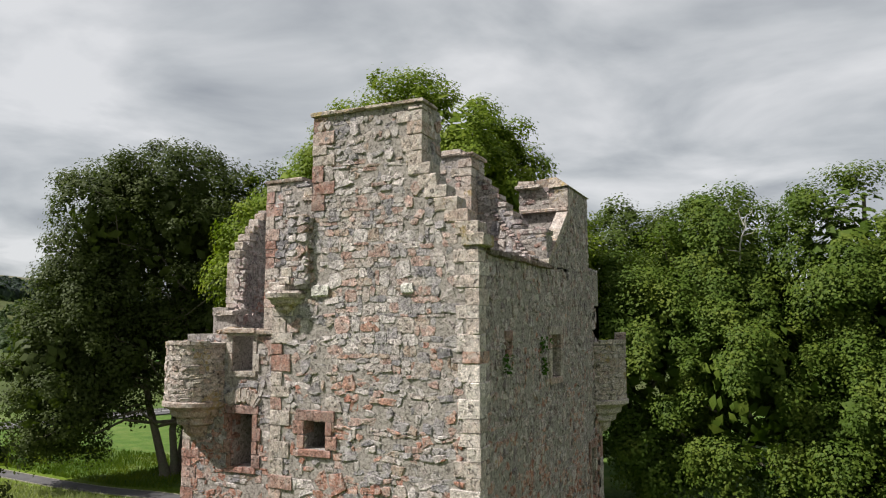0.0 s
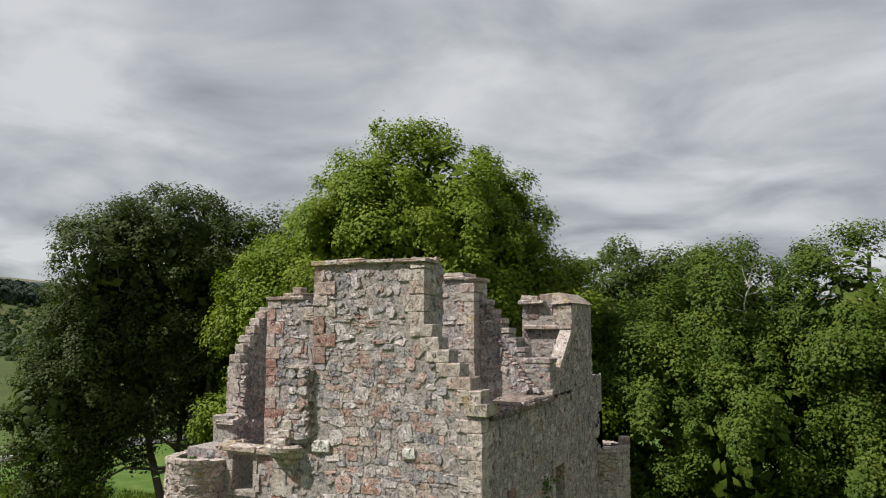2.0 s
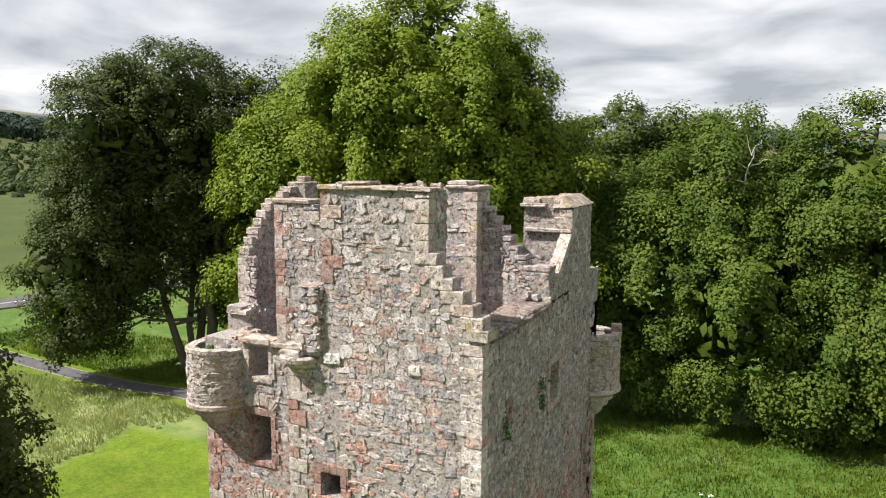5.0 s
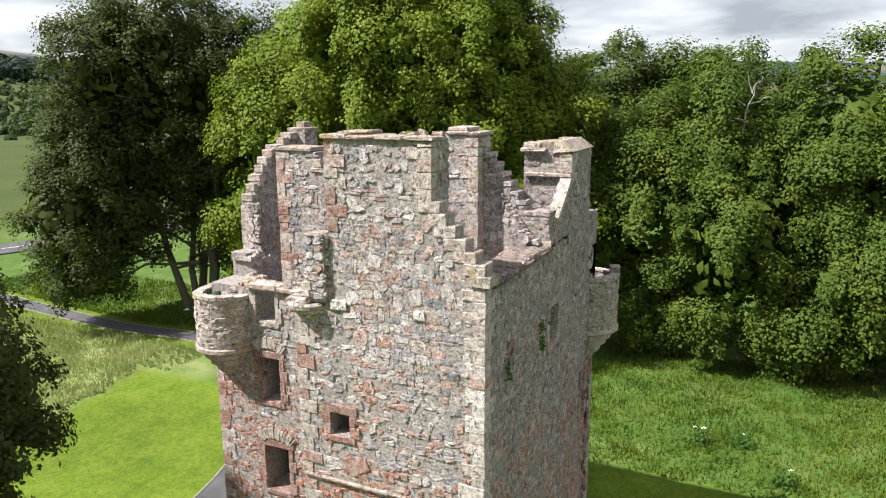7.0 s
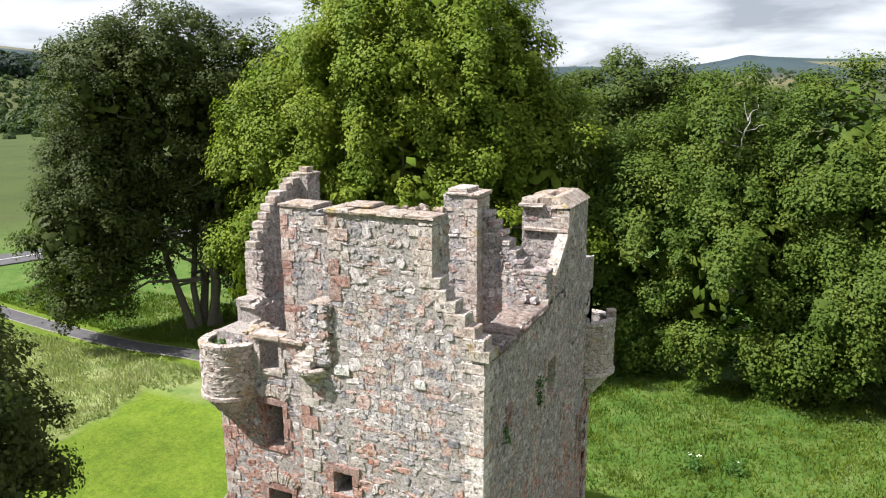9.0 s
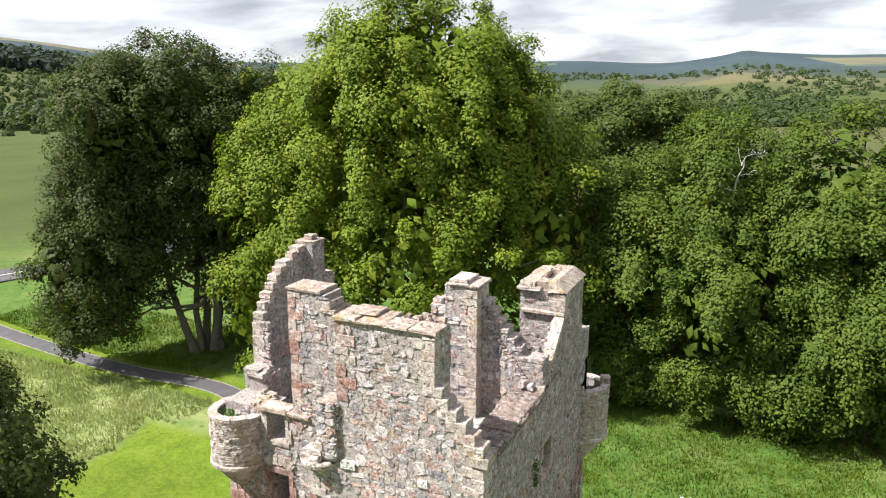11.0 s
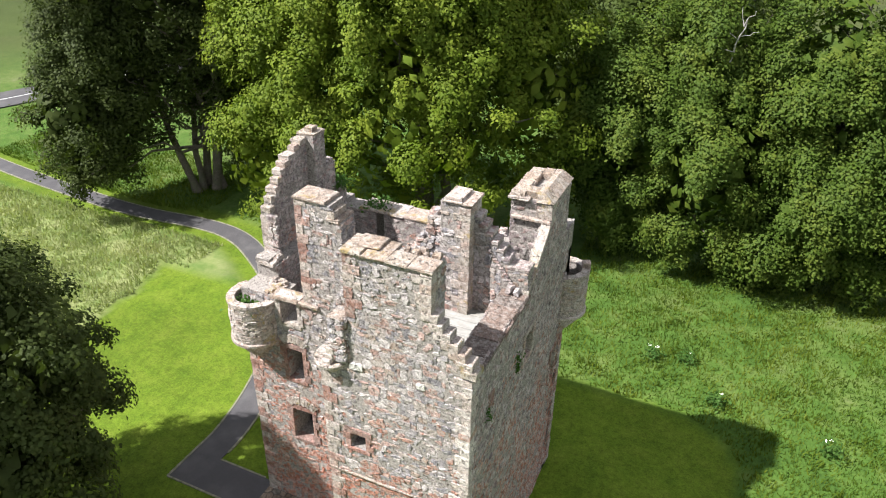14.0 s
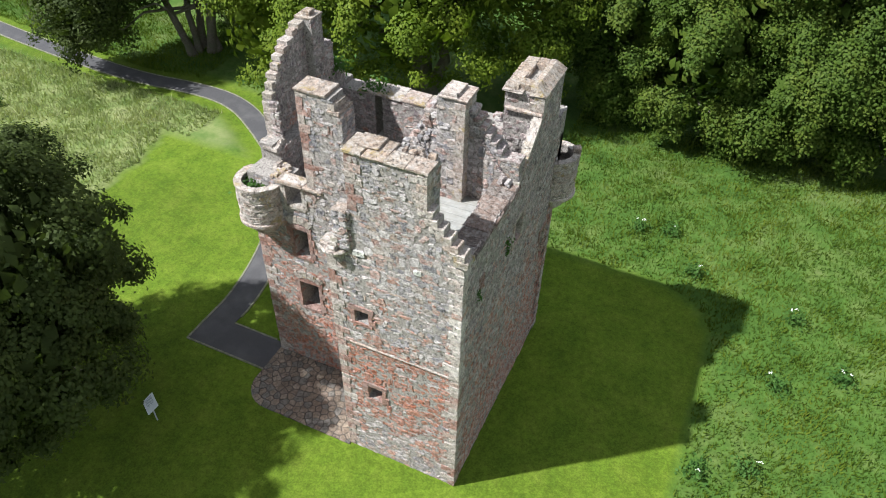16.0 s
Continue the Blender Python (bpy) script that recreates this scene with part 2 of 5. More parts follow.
M_FLOWER = m.color(m.ramp(m.noise(20, 3), [(0.3, (0.66, 0.67, 0.58)), (0.7, (0.80, 0.80, 0.74))]))

# ground: mown turf, rough meadow, far fields and woods, told apart by the sheet's own attributes
m = Mat("turf", 0.95, 0.15)


def attr(name):
    n = m.n.new("ShaderNodeAttribute")
    n.attribute_name = name
    return n.outputs["Fac"]


fine = m.noise(11, 6, 0.75)
mid = m.noise(0.7, 5, 0.6)
broad = m.noise(0.10, 4, 0.55)
mown = m.ramp(mid, [(0.25, (0.068, 0.114, 0.009)), (0.5, (0.097, 0.146, 0.012)), (0.78, (0.132, 0.174, 0.020))])
mown = m.mix(0.8, mown, m.ramp(fine, [(0.3, 0.55), (0.7, 1.4)]), "MULTIPLY")
mown = m.mix(0.8, mown, m.ramp(m.noise(3.2, 7, 0.78), [(0.32, 0.6), (0.68, 1.35)]), "MULTIPLY")
mown = m.mix(0.7, mown, m.ramp(broad, [(0.35, 0.78), (0.65, 1.2)]), "MULTIPLY")
mead = m.ramp(m.math("ADD", m.math("MULTIPLY", mid, 0.55), m.math("MULTIPLY", broad, 0.5)),
              [(0.35, (0.038, 0.080, 0.014)), (0.5, (0.060, 0.112, 0.018)), (0.62, (0.094, 0.136, 0.032)), (0.72, (0.135, 0.155, 0.065))])
mead = m.mix(0.8, mead, m.ramp(m.noise(4.5, 7, 0.75), [(0.3, 0.68), (0.7, 1.28)]), "MULTIPLY")
vor = m.n.new("ShaderNodeTexVoronoi")
vor.inputs["Scale"].default_value = 0.0042
vor.inputs["Randomness"].default_value = 0.9
m.l.new(m.pos(), vor.inputs["Vector"])
sepc = m.n.new("ShaderNodeSeparateColor")
m.l.new(vor.outputs["Color"], sepc.inputs[0])
field = m.ramp(sepc.outputs[0], [(0.0, (0.048, 0.066, 0.016)), (0.3, (0.062, 0.070, 0.022)), (0.45, (0.050, 0.069, 0.017)), (0.6, (0.101, 0.090, 0.035)), (0.72, (0.055, 0.067, 0.020))], "CONSTANT")
field = m.mix(0.7, field, m.ramp(m.noise(0.06, 7, 0.72), [(0.3, 0.6), (0.7, 1.3)]), "MULTIPLY")
vor2 = m.n.new("ShaderNodeTexVoronoi")
vor2.inputs["Scale"].default_value = 0.0032
m.l.new(m.pos(), vor2.inputs["Vector"])
sep2 = m.n.new("ShaderNodeSeparateColor")
m.l.new(vor2.outputs["Color"], sep2.inputs[0])
# hill fields in blue-grey tones: distance haze mixed into their colour
hazy_hill = m.ramp(sep2.outputs[1], [(0.0, (0.030, 0.048, 0.058)), (0.35, (0.065, 0.090, 0.070)), (0.55, (0.036, 0.056, 0.064)), (0.72, (0.120, 0.115, 0.075)), (0.86, (0.07, 0.095, 0.07))], "CONSTANT")
hazy_hill = m.mix(0.4, hazy_hill, m.ramp(m.noise(0.01, 6, 0.7), [(0.35, 0.6), (0.65, 1.2)]), "MULTIPLY")
hay = m.ramp(m.noise(0.55, 7, 0.72), [(0.33, (0.105, 0.160, 0.040)), (0.5, (0.180, 0.215, 0.076)), (0.68, (0.26, 0.27, 0.125))])
mead = m.mix(attr("hay"), mead, hay)
c = m.mix(attr("meadow"), mown, mead)
c = m.mix(attr("field"), c, field)
c = m.mix(attr("hazy_hill"), c, hazy_hill)
m.bump(m.math("ADD", fine, mid), 0.7, 0.05)
M_TURF = m.color(c)


# ---- building helpers ----
def mesh(name, verts, faces, mat, parent=None, label="", smooth=False):
    me = bpy.data.meshes.new(name)
    me.from_pydata(verts, [], faces)
    me.materials.append(mat)
    if smooth:
        me.polygons.foreach_set("use_smooth", [True] * len(me.polygons))
    ob = new(name, me)
    ob.parent = parent
    return tagged(ob, label)


def empty(name, at=(0, 0, 0), **tags):
    ob = new(name)
    ob.location = at
    ob.empty_display_size = 0.3
    return tagged(ob, **tags)


class Geo:
    """Vertices and faces that become one mesh."""

    def __init__(self):
        self.v, self.f = [], []

    def add(self, verts, faces):
        k = len(self.v)
        self.v += [tuple(p) for p in verts]
        self.f += [tuple(i + k for i in q) for q in faces]

    def box(self, x0, x1, y0, y1, z0, z1, j=0.0):
        r = lambda: random.uniform(-j, j)
        v = [(x + r(), y + r(), z + r()) for z in (z0, z1) for x, y in ((x0, y0), (x1, y0), (x1, y1), (x0, y1))]
        self.add(v, [(3, 2, 1, 0), (4, 5, 6, 7), (0, 1, 5, 4), (1, 2, 6, 5), (2, 3, 7, 6), (3, 0, 4, 7)])

    def block(self, x0, x1, y0, y1, z0, z1, b=0.02, j=0.012):
        """A dressed or weathered block with its edges taken off."""
        r = lambda: random.uniform(-j, j)
        ring = lambda ins, z: [(x0 + ins + r(), y0 + ins + r(), z + r()), (x1 - ins + r(), y0 + ins + r(), z + r()),
                               (x1 - ins + r(), y1 - ins + r(), z + r()), (x0 + ins + r(), y1 - ins + r(), z + r())]
        v = ring(b, z0) + ring(0, z0 + b) + ring(0, z1 - b) + ring(b, z1)
        f = [(3, 2, 1, 0), (12, 13, 14, 15)]
        for k in (0, 4, 8):
            f += [(k + i, k + (i + 1) % 4, k + 4 + (i + 1) % 4, k + 4 + i) for i in range(4)]
        self.add(v, f)

    def welded(self):
        """Corners at one place become one vertex, so that touching blocks hang together."""
        seen, index, verts = {}, [], []
        for p in self.v:
            k = tuple(round(q, 4) for q in p)
            if k not in seen:
                seen[k] = len(verts)
                verts.append(p)
            index.append(seen[k])
        self.v, self.f = verts, [tuple(index[i] for i in q) for q in self.f]
        return self

    def done(self, name, mat, parent=None, label="", smooth=False):
        if name == "wall_core":
            self.welded()
        return mesh(name, self.v, self.f, mat, parent, label, smooth)


def flat_frame(ox, oy, ux, uy, nx, ny):
    """Wall coordinates (u along, z up, d out) to the world."""
    return lambda u, z, d: (ox + ux * u + nx * d, oy + uy * u + ny * d, z)


def round_frame(cx, cy, rad):
    return lambda u, z, d: (cx + (rad + d) * math.cos(u / rad), cy + (rad + d) * math.sin(u / rad), z)


def stone_points(w, h, p, rng):
    """Outline of one rubble stone about (0, 0): back ring, edge ring, face ring."""
    cut = min(w, h) * rng.uniform(0.18, 0.42)
    a, b = w / 2, h / 2
    pts = [(-a + cut, -b), (a - cut, -b), (a, -b + cut), (a, b - cut), (a - cut, b), (-a + cut, b), (-a, b - cut), (-a, -b + cut)]
    jx, jy = min(0.08, w * 0.15), min(0.07, h * 0.2)
    pts = [(x + rng.uniform(-jx, jx), y + rng.uniform(-jy, jy)) for x, y in pts]
    s = 1 - min(0.30, 0.024 / min(w, h))
    tx, tz = rng.uniform(-0.09, 0.09), rng.uniform(-0.09, 0.09)
    back = [(x, y, -0.05) for x, y in pts]
    edge = [(x, y, p * 0.45) for x, y in pts]
    face = [(x * s, y * s, p + x * tx + y * tz) for x, y in pts]
    return back + edge + face


STONE_FACES = [tuple(16 + i for i in range(8))] + [(k + i, k + (i + 1) % 8, k + 8 + (i + 1) % 8, k + 8 + i) for k in (0, 8) for i in range(8)]


def rubble_layout(u0, u1, z0, z1, rng, holes=(), row=(0.055, 0.24), wide=(0.085, 0.47)):
    """Courses of uneven stones over a stretch of wall: rows of (u, z, width, height)."""
    out, z, taken = [], z0, []
    while z < z1 - 0.05:
        h = min(rng.uniform(*row), z1 - z)
        if z1 - z - h < 0.09:
            h = z1 - z
        u, later = u0, []
        while u < u1 - 0.02:
            w = rng.uniform(*wide) * (0.7 + h * 1.4)
            if u1 - u - w < 0.12:
                w = u1 - u
            busy = [t for t in taken if t[0] < u + w and t[1] > u]
            if busy:
                lo = min(t[0] for t in busy)
                if lo - u > 0.10:
                    w = lo - u
                else:
                    u = max(t[1] for t in busy)
                    continue
            hh = h
            if rng.random() < 0.13 and z + h + 0.16 < z1:
                hh = h + 0.14
                later.append((u, u + w))
            split = h > 0.2 and w < 0.45 and hh == h and rng.random() < 0.22
            for zz, ht in (((z, h * 0.55), (z + h * 0.55, h * 0.45)) if split else ((z, hh),)):
                lo, hi = u, u + w
                zm0, zm1 = zz + 0.02, zz + ht - 0.02
                ok = True
                for a, b, c, d in holes:
                    if zm1 > c and zm0 < d and hi > a and lo < b:
                        if lo < a - 0.07 and hi <= b + 0.3:
                            hi = a
                        elif hi > b + 0.07:
                            lo = b
                        else:
                            ok = False
                if ok and hi - lo > 0.06:
                    out.append(((lo + hi) / 2, zz + ht / 2, hi - lo, ht))
            u += w
        taken = later
        z += h
    return out


GAP = 0.004


def lay(geo, frame_of, rows, rng, proud=(-0.014, 0.034)):
    seed = rng.uniform(0, 40)
    for u, z, w, h in rows:
        wob = 0.11 * noise.noise((u * 0.55, z * 0.55, 3.1))
        q = stone_points(max(0.05, w - GAP), max(0.05, h - GAP), rng.uniform(*proud), rng)
        a = rng.gauss(0, 0.055)
        pts = []
        for x, y, d in q:
            uu, zz = u + x - y * a, z + y + x * a
            w1 = noise.noise_vector((uu * 3.6, zz * 3.6, seed))
            pts.append(frame_of(uu + w1.x * 0.07, zz + wob + w1.y * 0.06, d + (w1.z * 0.02 if d > 0 else 0)))
        geo.add(pts, STONE_FACES)


PROTOS = []


def stone_prototypes(mat):
    rng = random.Random(5)
    for _ in range(24):
        q = stone_points(1, 0.6, 0.14, rng)
        me = bpy.data.meshes.new("stone")
        me.from_pydata([(x, -d, y / 0.6) for x, y, d in q], [], STONE_FACES)
        me.materials.append(mat)
        PROTOS.append(me)


def single_stones(rows, parent, rng, x_of, y_face):
    """Stones of a wall that faces -y, each an object of its own on a shared mesh."""
    for u, z, w, h in rows:
        ob = new("stone", rng.choice(PROTOS))
        ob.parent = parent
        wob = 0.11 * noise.noise((u * 0.55, z * 0.55, 3.1))
        ob.matrix_basis = Matrix.Translation((x_of(u), y_face, z + wob)) @ Matrix.Rotation(rng.gauss(0, 0.07), 4, "Y") @ Matrix.Diagonal((w - GAP, rng.uniform(0.02, 0.19), h - GAP, 1))


def core(geo, blocks):
    for b in blocks:
        geo.box(*b)


def pierced(geo, axis, a0, a1, lo, hi, z0, z1, holes):
    """A wall along x or y between two faces, with openings (a, b, z, z) clean through it."""
    A = sorted({a0, a1, *[v for h in holes for v in h[:2]]})
    Z = sorted({z0, z1, *[v for h in holes for v in h[2:]]})
    for i in range(len(A) - 1):
        for k in range(len(Z) - 1):
            am, zm = (A[i] + A[i + 1]) / 2, (Z[k] + Z[k + 1]) / 2
            if not any(h[0] < am < h[1] and h[2] < zm < h[3] for h in holes):
                if axis == "x":
                    geo.box(A[i], A[i + 1], lo, hi, Z[k], Z[k + 1])
                else:
                    geo.box(lo, hi, A[i], A[i + 1], Z[k], Z[k + 1])


stone_prototypes(M_RUBBLE)
RNG = random.Random(11)

# ---- the tower house ----
tower = empty("tower_house", (-5, 5, 0), label="ruined roofless L-plan tower house of grey and red rubble", category="tower")
ORG = Vector((-5, 5, 0))


def wall_part(name, label):
    e = empty(name)
    e.parent = tower
    e.matrix_basis = Matrix.Translation(-ORG)
    return tagged(e, label)


def rubble_wall(part, blocks, faces, mat, holes_core=None):
    """blocks: solid core; faces: (frame, stretches, holes) to be faced with stones."""
    g = Geo()
    if holes_core:
        for args in holes_core:
            pierced(g, *args)
    core(g, blocks)
    g.done("wall_core", M_MORTAR, part)
    s = Geo()
    for fr, stretches, holes in faces:
        for a, b, c, d in stretches:
            lay(s, fr, rubble_layout(a, b, c, d, RNG, holes), RNG)
    if s.v:
        tagged(s.done("rubble_facing", mat, part), kind="stuff")


def jambs(part, axis, plane, out, a, b, z0, z1, mat, wd=0.2, sill=True, depth=0.35):
    """Dressed margin stones round an opening: each its own piece, set just proud of the rubble."""
    def piece(name, p0, p1, q0, q1):
        g = Geo()
        o0, o1 = sorted((plane + out * 0.055, plane - out * depth))
        if axis == "x":
            g.block(p0, p1, o0, o1, q0, q1, 0.015, 0.006)
        else:
            g.block(o0, o1, p0, p1, q0, q1, 0.015, 0.006)
        g.done(name, mat, part)
    n = max(2, round((z1 - z0) / 0.42))
    for s, edge in ((-1, a), (1, b)):
        for i in range(n):
            w = wd * (1.45 if (i + (s > 0)) % 2 else 0.85)
            lo, hi = z0 + (z1 - z0) * i / n + 0.006, z0 + (z1 - z0) * (i + 1) / n - 0.006
            piece("jamb_stone", *(sorted((edge, edge + s * w))), lo, hi)
    piece("lintel", a - wd * 1.1, b + wd * 1.1, z1, z1 + 0.24)
    if sill:
        piece("sill", a - wd * 0.7, b + wd * 0.7, z0 - 0.17, z0)


def quoins(part, cx, cy, dx, dy, z0, z1, mat, rng):
    """Corner stones, long and short by turns, on the corner (cx, cy); dx, dy point into the wall."""
    z, k = z0, 0
    while z < z1 - 0.1:
        h = min(rng.uniform(0.24, 0.40), z1 - z)
        a, b = (0.52, 0.30) if k % 2 else (0.30, 0.50)
        a, b = a * rng.uniform(0.85, 1.25), b * rng.uniform(0.85, 1.2)
        g = Geo()
        o = rng.uniform(0.028, 0.042)
        g.block(*sorted((cx - dx * o, cx + dx * a)), *sorted((cy - dy * o, cy + dy * b)), z + 0.003, z + h - 0.003, 0.012, 0.012)
        g.done("quoin", mat, part)
        z, k = z + h, k + 1


def slab(part, name, x0, x1, y0, y1, z0, z1, mat, label=""):
    g = Geo()
    g.block(x0, x1, y0, y1, z0, z1, 0.025, 0.015)
    return g.done(name, mat, part, label)


def ragged(part, x0, x1, y0, y1, z, rng, n, mat, size=(0.14, 0.34)):
    """Loose uneven stones along a broken wall top, joined."""
    g = Geo()
    for _ in range(n):
        sx, sy, sz = rng.uniform(*size), rng.uniform(*size), rng.uniform(0.08, 0.2)
        x, y = rng.uniform(x0 + sx / 2, max(x0 + sx / 2 + 0.01, x1 - sx / 2)), rng.uniform(y0 + sy / 2, max(y0 + sy / 2 + 0.01, y1 - sy / 2))
        g.block(x - sx / 2, x + sx / 2, y - sy / 2, y + sy / 2, z - 0.06, z + sz, 0.03, 0.03)
    tagged(g.done("broken_top", mat, part), kind="stuff")


def top_stones(part, x0, x1, y0, y1, z, rng, mat, name="cope_stone", th=(0.06, 0.13), step=(0.4, 0.75)):
    """Flat cope stones laid end to end on a wall top."""
    along_x = x1 - x0 > y1 - y0
    a, a1 = (x0, x1) if along_x else (y0, y1)
    while a < a1 - 0.05:
        w = min(rng.uniform(*step), a1 - a)
        if a1 - a - w < 0.2:
            w = a1 - a
        t, o = rng.uniform(*th), rng.uniform(-0.02, 0.04)
        if along_x:
            slab(part, name, a + 0.006, a + w - 0.006, y0 - o, y1 + o, z - 0.02, z + t, mat)
        else:
            slab(part, name, x0 - o, x1 + o, a + 0.006, a + w - 0.006, z - 0.02, z + t, mat)
        a += w


F_FRONT = flat_frame(0, 0, 1, 0, 0, -1)
F_FRONT_LOW = flat_frame(0, 0.06, 1, 0, 0, -1)
F_RIGHT = flat_frame(0, 0, 0, 1, 1, 0)
F_MAIN = flat_frame(0, 3.4, 1, 0, 0, -1)

# wing gable: the front wall with its chimney
wing = wall_part("wing_gable", "sunlit grey and pink rubble gable with crowsteps and chimney")
FW = [(-4.27, -3.68, 8.80, 9.42), (-3.98, -3.33, 4.12, 4.90)]
STEPS = [(-1.32, -1.10, 15.10), (-1.10, -0.93, 14.82), (-0.93, -0.70, 14.55), (-0.70, -0.45, 14.28), (-0.45, -0.20, 14.0), (-0.20, 0.02, 13.74)]
g = Geo()
pierced(g, "x", -5.2, 0, 0.06, 1.1, 0, 7.45, [FW[1]])
pierced(g, "x", -5.2, 0, 0.0, 1.1, 7.45, 12.3, [FW[0]])
core(g, [(-4.75, 0, 0, 1.1, 12.3, 13.2), (-4.12, -1.32, 0, 0.95, 13.2, 16.45), (-4.75, -4.12, 0.0, 0.5, 13.2, 14.1)])
for a, b, zt in STEPS:
    g.box(a, b, 0, 0.46, 13.2, zt - 0.27)
g.done("wall_core", M_MORTAR, wing)
s = Geo()
lay(s, F_FRONT_LOW, rubble_layout(-4.85, -0.35, 0.0, 7.4, RNG, [FW[1]]), RNG)
tagged(s.done("lower_facing", M_LOW, wing, "red and brown rubble below the string course"), kind="stuff")
s = Geo()
front_rows = rubble_layout(-4.85, -0.35, 7.5, 13.2, RNG, [FW[0]])
upper_rows = rubble_layout(-4.1, -1.75, 13.2, 16.42, RNG)
near = [r for r in front_rows if -3.6 < r[0] < -0.8 and r[1] > 10.6][:210] + upper_rows[:90]
rest = [r for r in front_rows + upper_rows if r not in near]
lay(s, F_FRONT, rest, RNG)
lay(s, F_FRONT, rubble_layout(-1.75, -1.0, 13.2, 14.6, RNG), RNG)
lay(s, F_FRONT, rubble_layout(-1.0, -0.45, 13.2, 13.8, RNG), RNG)
lay(s, F_FRONT, rubble_layout(-4.75, -4.12, 12.6, 14.1, RNG), RNG, (0.05, 0.14))
lay(s, flat_frame(-1.32, 0, 0, 1, 1, 0), rubble_layout(0.4, 0.95, 15.0, 16.4, RNG), RNG)
lay(s, flat_frame(-4.12, 0, 0, 1, -1, 0), rubble_layout(0.4, 0.95, 13.2, 16.4, RNG), RNG)
lay(s, flat_frame(0, 1.1, 1, 0, 0, 1), rubble_layout(-4.1, 0, 12.0, 13.2, RNG), RNG)
lay(s, flat_frame(0, 0.95, 1, 0, 0, 1), rubble_layout(-4.1, -1.4, 13.2, 16.4, RNG), RNG)
tagged(s.done("rubble_facing", M_RUBBLE, wing), kind="stuff")
single_stones(near, wing, RNG, lambda u: u, 0.0)
quoins(wing, 0, 0, -1, 1, 7.5, 13.2, M_CORNER, RNG)
quoins(wing, 0, 0.06, -1, 1, 0.0, 7.45, M_QUOIN, RNG)
quoins(wing, -5.2, 0, 1, 1, 7.5, 12.0, M_QUOIN, RNG)
quoins(wing, -5.2, 0.06, 1, 1, 0.0, 7.45, M_QUOIN, RNG)
quoins(wing, -1.32, 0, -1, 1, 15.05, 16.42, M_DRESSED, RNG)
quoins(wing, -4.12, 0, 1, 1, 14.2, 16.42, M_QUOIN, RNG)
for a, b, zt in STEPS:
    slab(wing, "crowstep", a - 0.30, b + 0.0, -0.042, 0.45, zt - 0.285, zt, M_DRESSED)
slab(wing, "skewput", -0.35, 0.16, -0.08, 0.5, 13.2, 13.47, M_DRESSED)
for a, b, yb, zt in ((-4.2, -3.5, 1.0, 16.55), (-3.49, -2.72, 1.04, 16.53), (-2.71, -2.0, 0.62, 16.54), (-1.99, -1.24, 0.66, 16.52)):
    slab(wing, "chimney_cope", a, b, -0.08, yb, 16.43, zt, M_COPE)
slab(wing, "chimney_cope", -3.95, -3.1, 0.3, 1.02, 16.54, 16.62, M_COPE)
ragged(wing, -2.7, -1.35, 0.62, 1.0, 16.45, RNG, 6, M_COPE, (0.12, 0.25))
slab(wing, "string_course", -5.22, -2.6, -0.05, 0.3, 7.43, 7.53, M_DRESSED)
slab(wing, "string_course", -2.59, 0.03, -0.05, 0.3, 7.43, 7.53, M_QUOIN)
jambs(wing, "x", 0.0, -1, *FW[0], M_RED)
jambs(wing, "x", 0.06, -1, *FW[1], M_RED)
slab(wing, "white_stone", -4.1, -3.66, -0.07, 0.2, 12.22, 12.48, M_PALE, "pale dressed stone")
slab(wing, "white_stone", -1.77, -1.5, -0.065, 0.2, 12.24, 12.46, M_PALE, "pale dressed stone")

# right side: wing flank and main gable in one plane
flank = wall_part("east_wall", "grey rubble wall coloured darker for shade, rising to a gable chimney")
RW = [(5.08, 5.92, 10.15, 11.3), (9.25, 9.8, 6.1, 7.65), (1.62, 1.82, 11.02, 11.2)]
RSTEP = [(4.95, 5.3, 13.62), (5.3, 5.65, 13.9), (5.65, 6.0, 14.18), (6.0, 6.35, 14.46), (6.35, 6.7, 14.74), (6.7, 7.1, 15.0)]
g = Geo()
pierced(g, "y", 1.1, 10.9, -0.88, 0, 0, 13.2, RW)
core(g, [(-1.5, -0.88, 7.1, 9.6, 11.9, 13.2), (-1.5, 0, 7.1, 9.6, 13.2, 15.75), (-0.88, 0, 9.6, 10.9, 13.2, 13.4)])
g.add([(x, y, z) for x in (-0.40, 0.0) for y, z in ((4.9, 13.1), (7.1, 13.1), (7.1, 14.8), (4.9, 13.12))],
      [(3, 2, 1, 0), (4, 5, 6, 7), (0, 1, 5, 4), (1, 2, 6, 5), (2, 3, 7, 6), (3, 0, 4, 7)])
g.done("wall_core", M_MORTAR, flank)
s = Geo()
lay(s, F_RIGHT, rubble_layout(0.35, 10.5, 0, 13.2, RNG, RW), RNG)
lay(s, F_RIGHT, rubble_layout(7.1, 9.6, 13.2, 15.72, RNG), RNG)
lay(s, F_RIGHT, rubble_layout(9.6, 10.9, 13.2, 13.4, RNG), RNG)
for a, b, zt in RSTEP:
    lay(s, F_RIGHT, rubble_layout(a, b, 13.2, zt - 0.42, RNG), RNG)
lay(s, flat_frame(0, 7.1, 1, 0, 0, -1), rubble_layout(-1.5, -0.25, 12.0, 15.7, RNG, [(-1.25, -0.35, 14.66, 14.95)]), RNG)
lay(s, flat_frame(-1.5, 0, 0, 1, -1, 0), rubble_layout(7.1, 9.6, 12.5, 15.7, RNG), RNG)
lay(s, flat_frame(-0.88, 0, 0, 1, -1, 0), rubble_layout(1.1, 10, 12.0, 13.2, RNG), RNG)
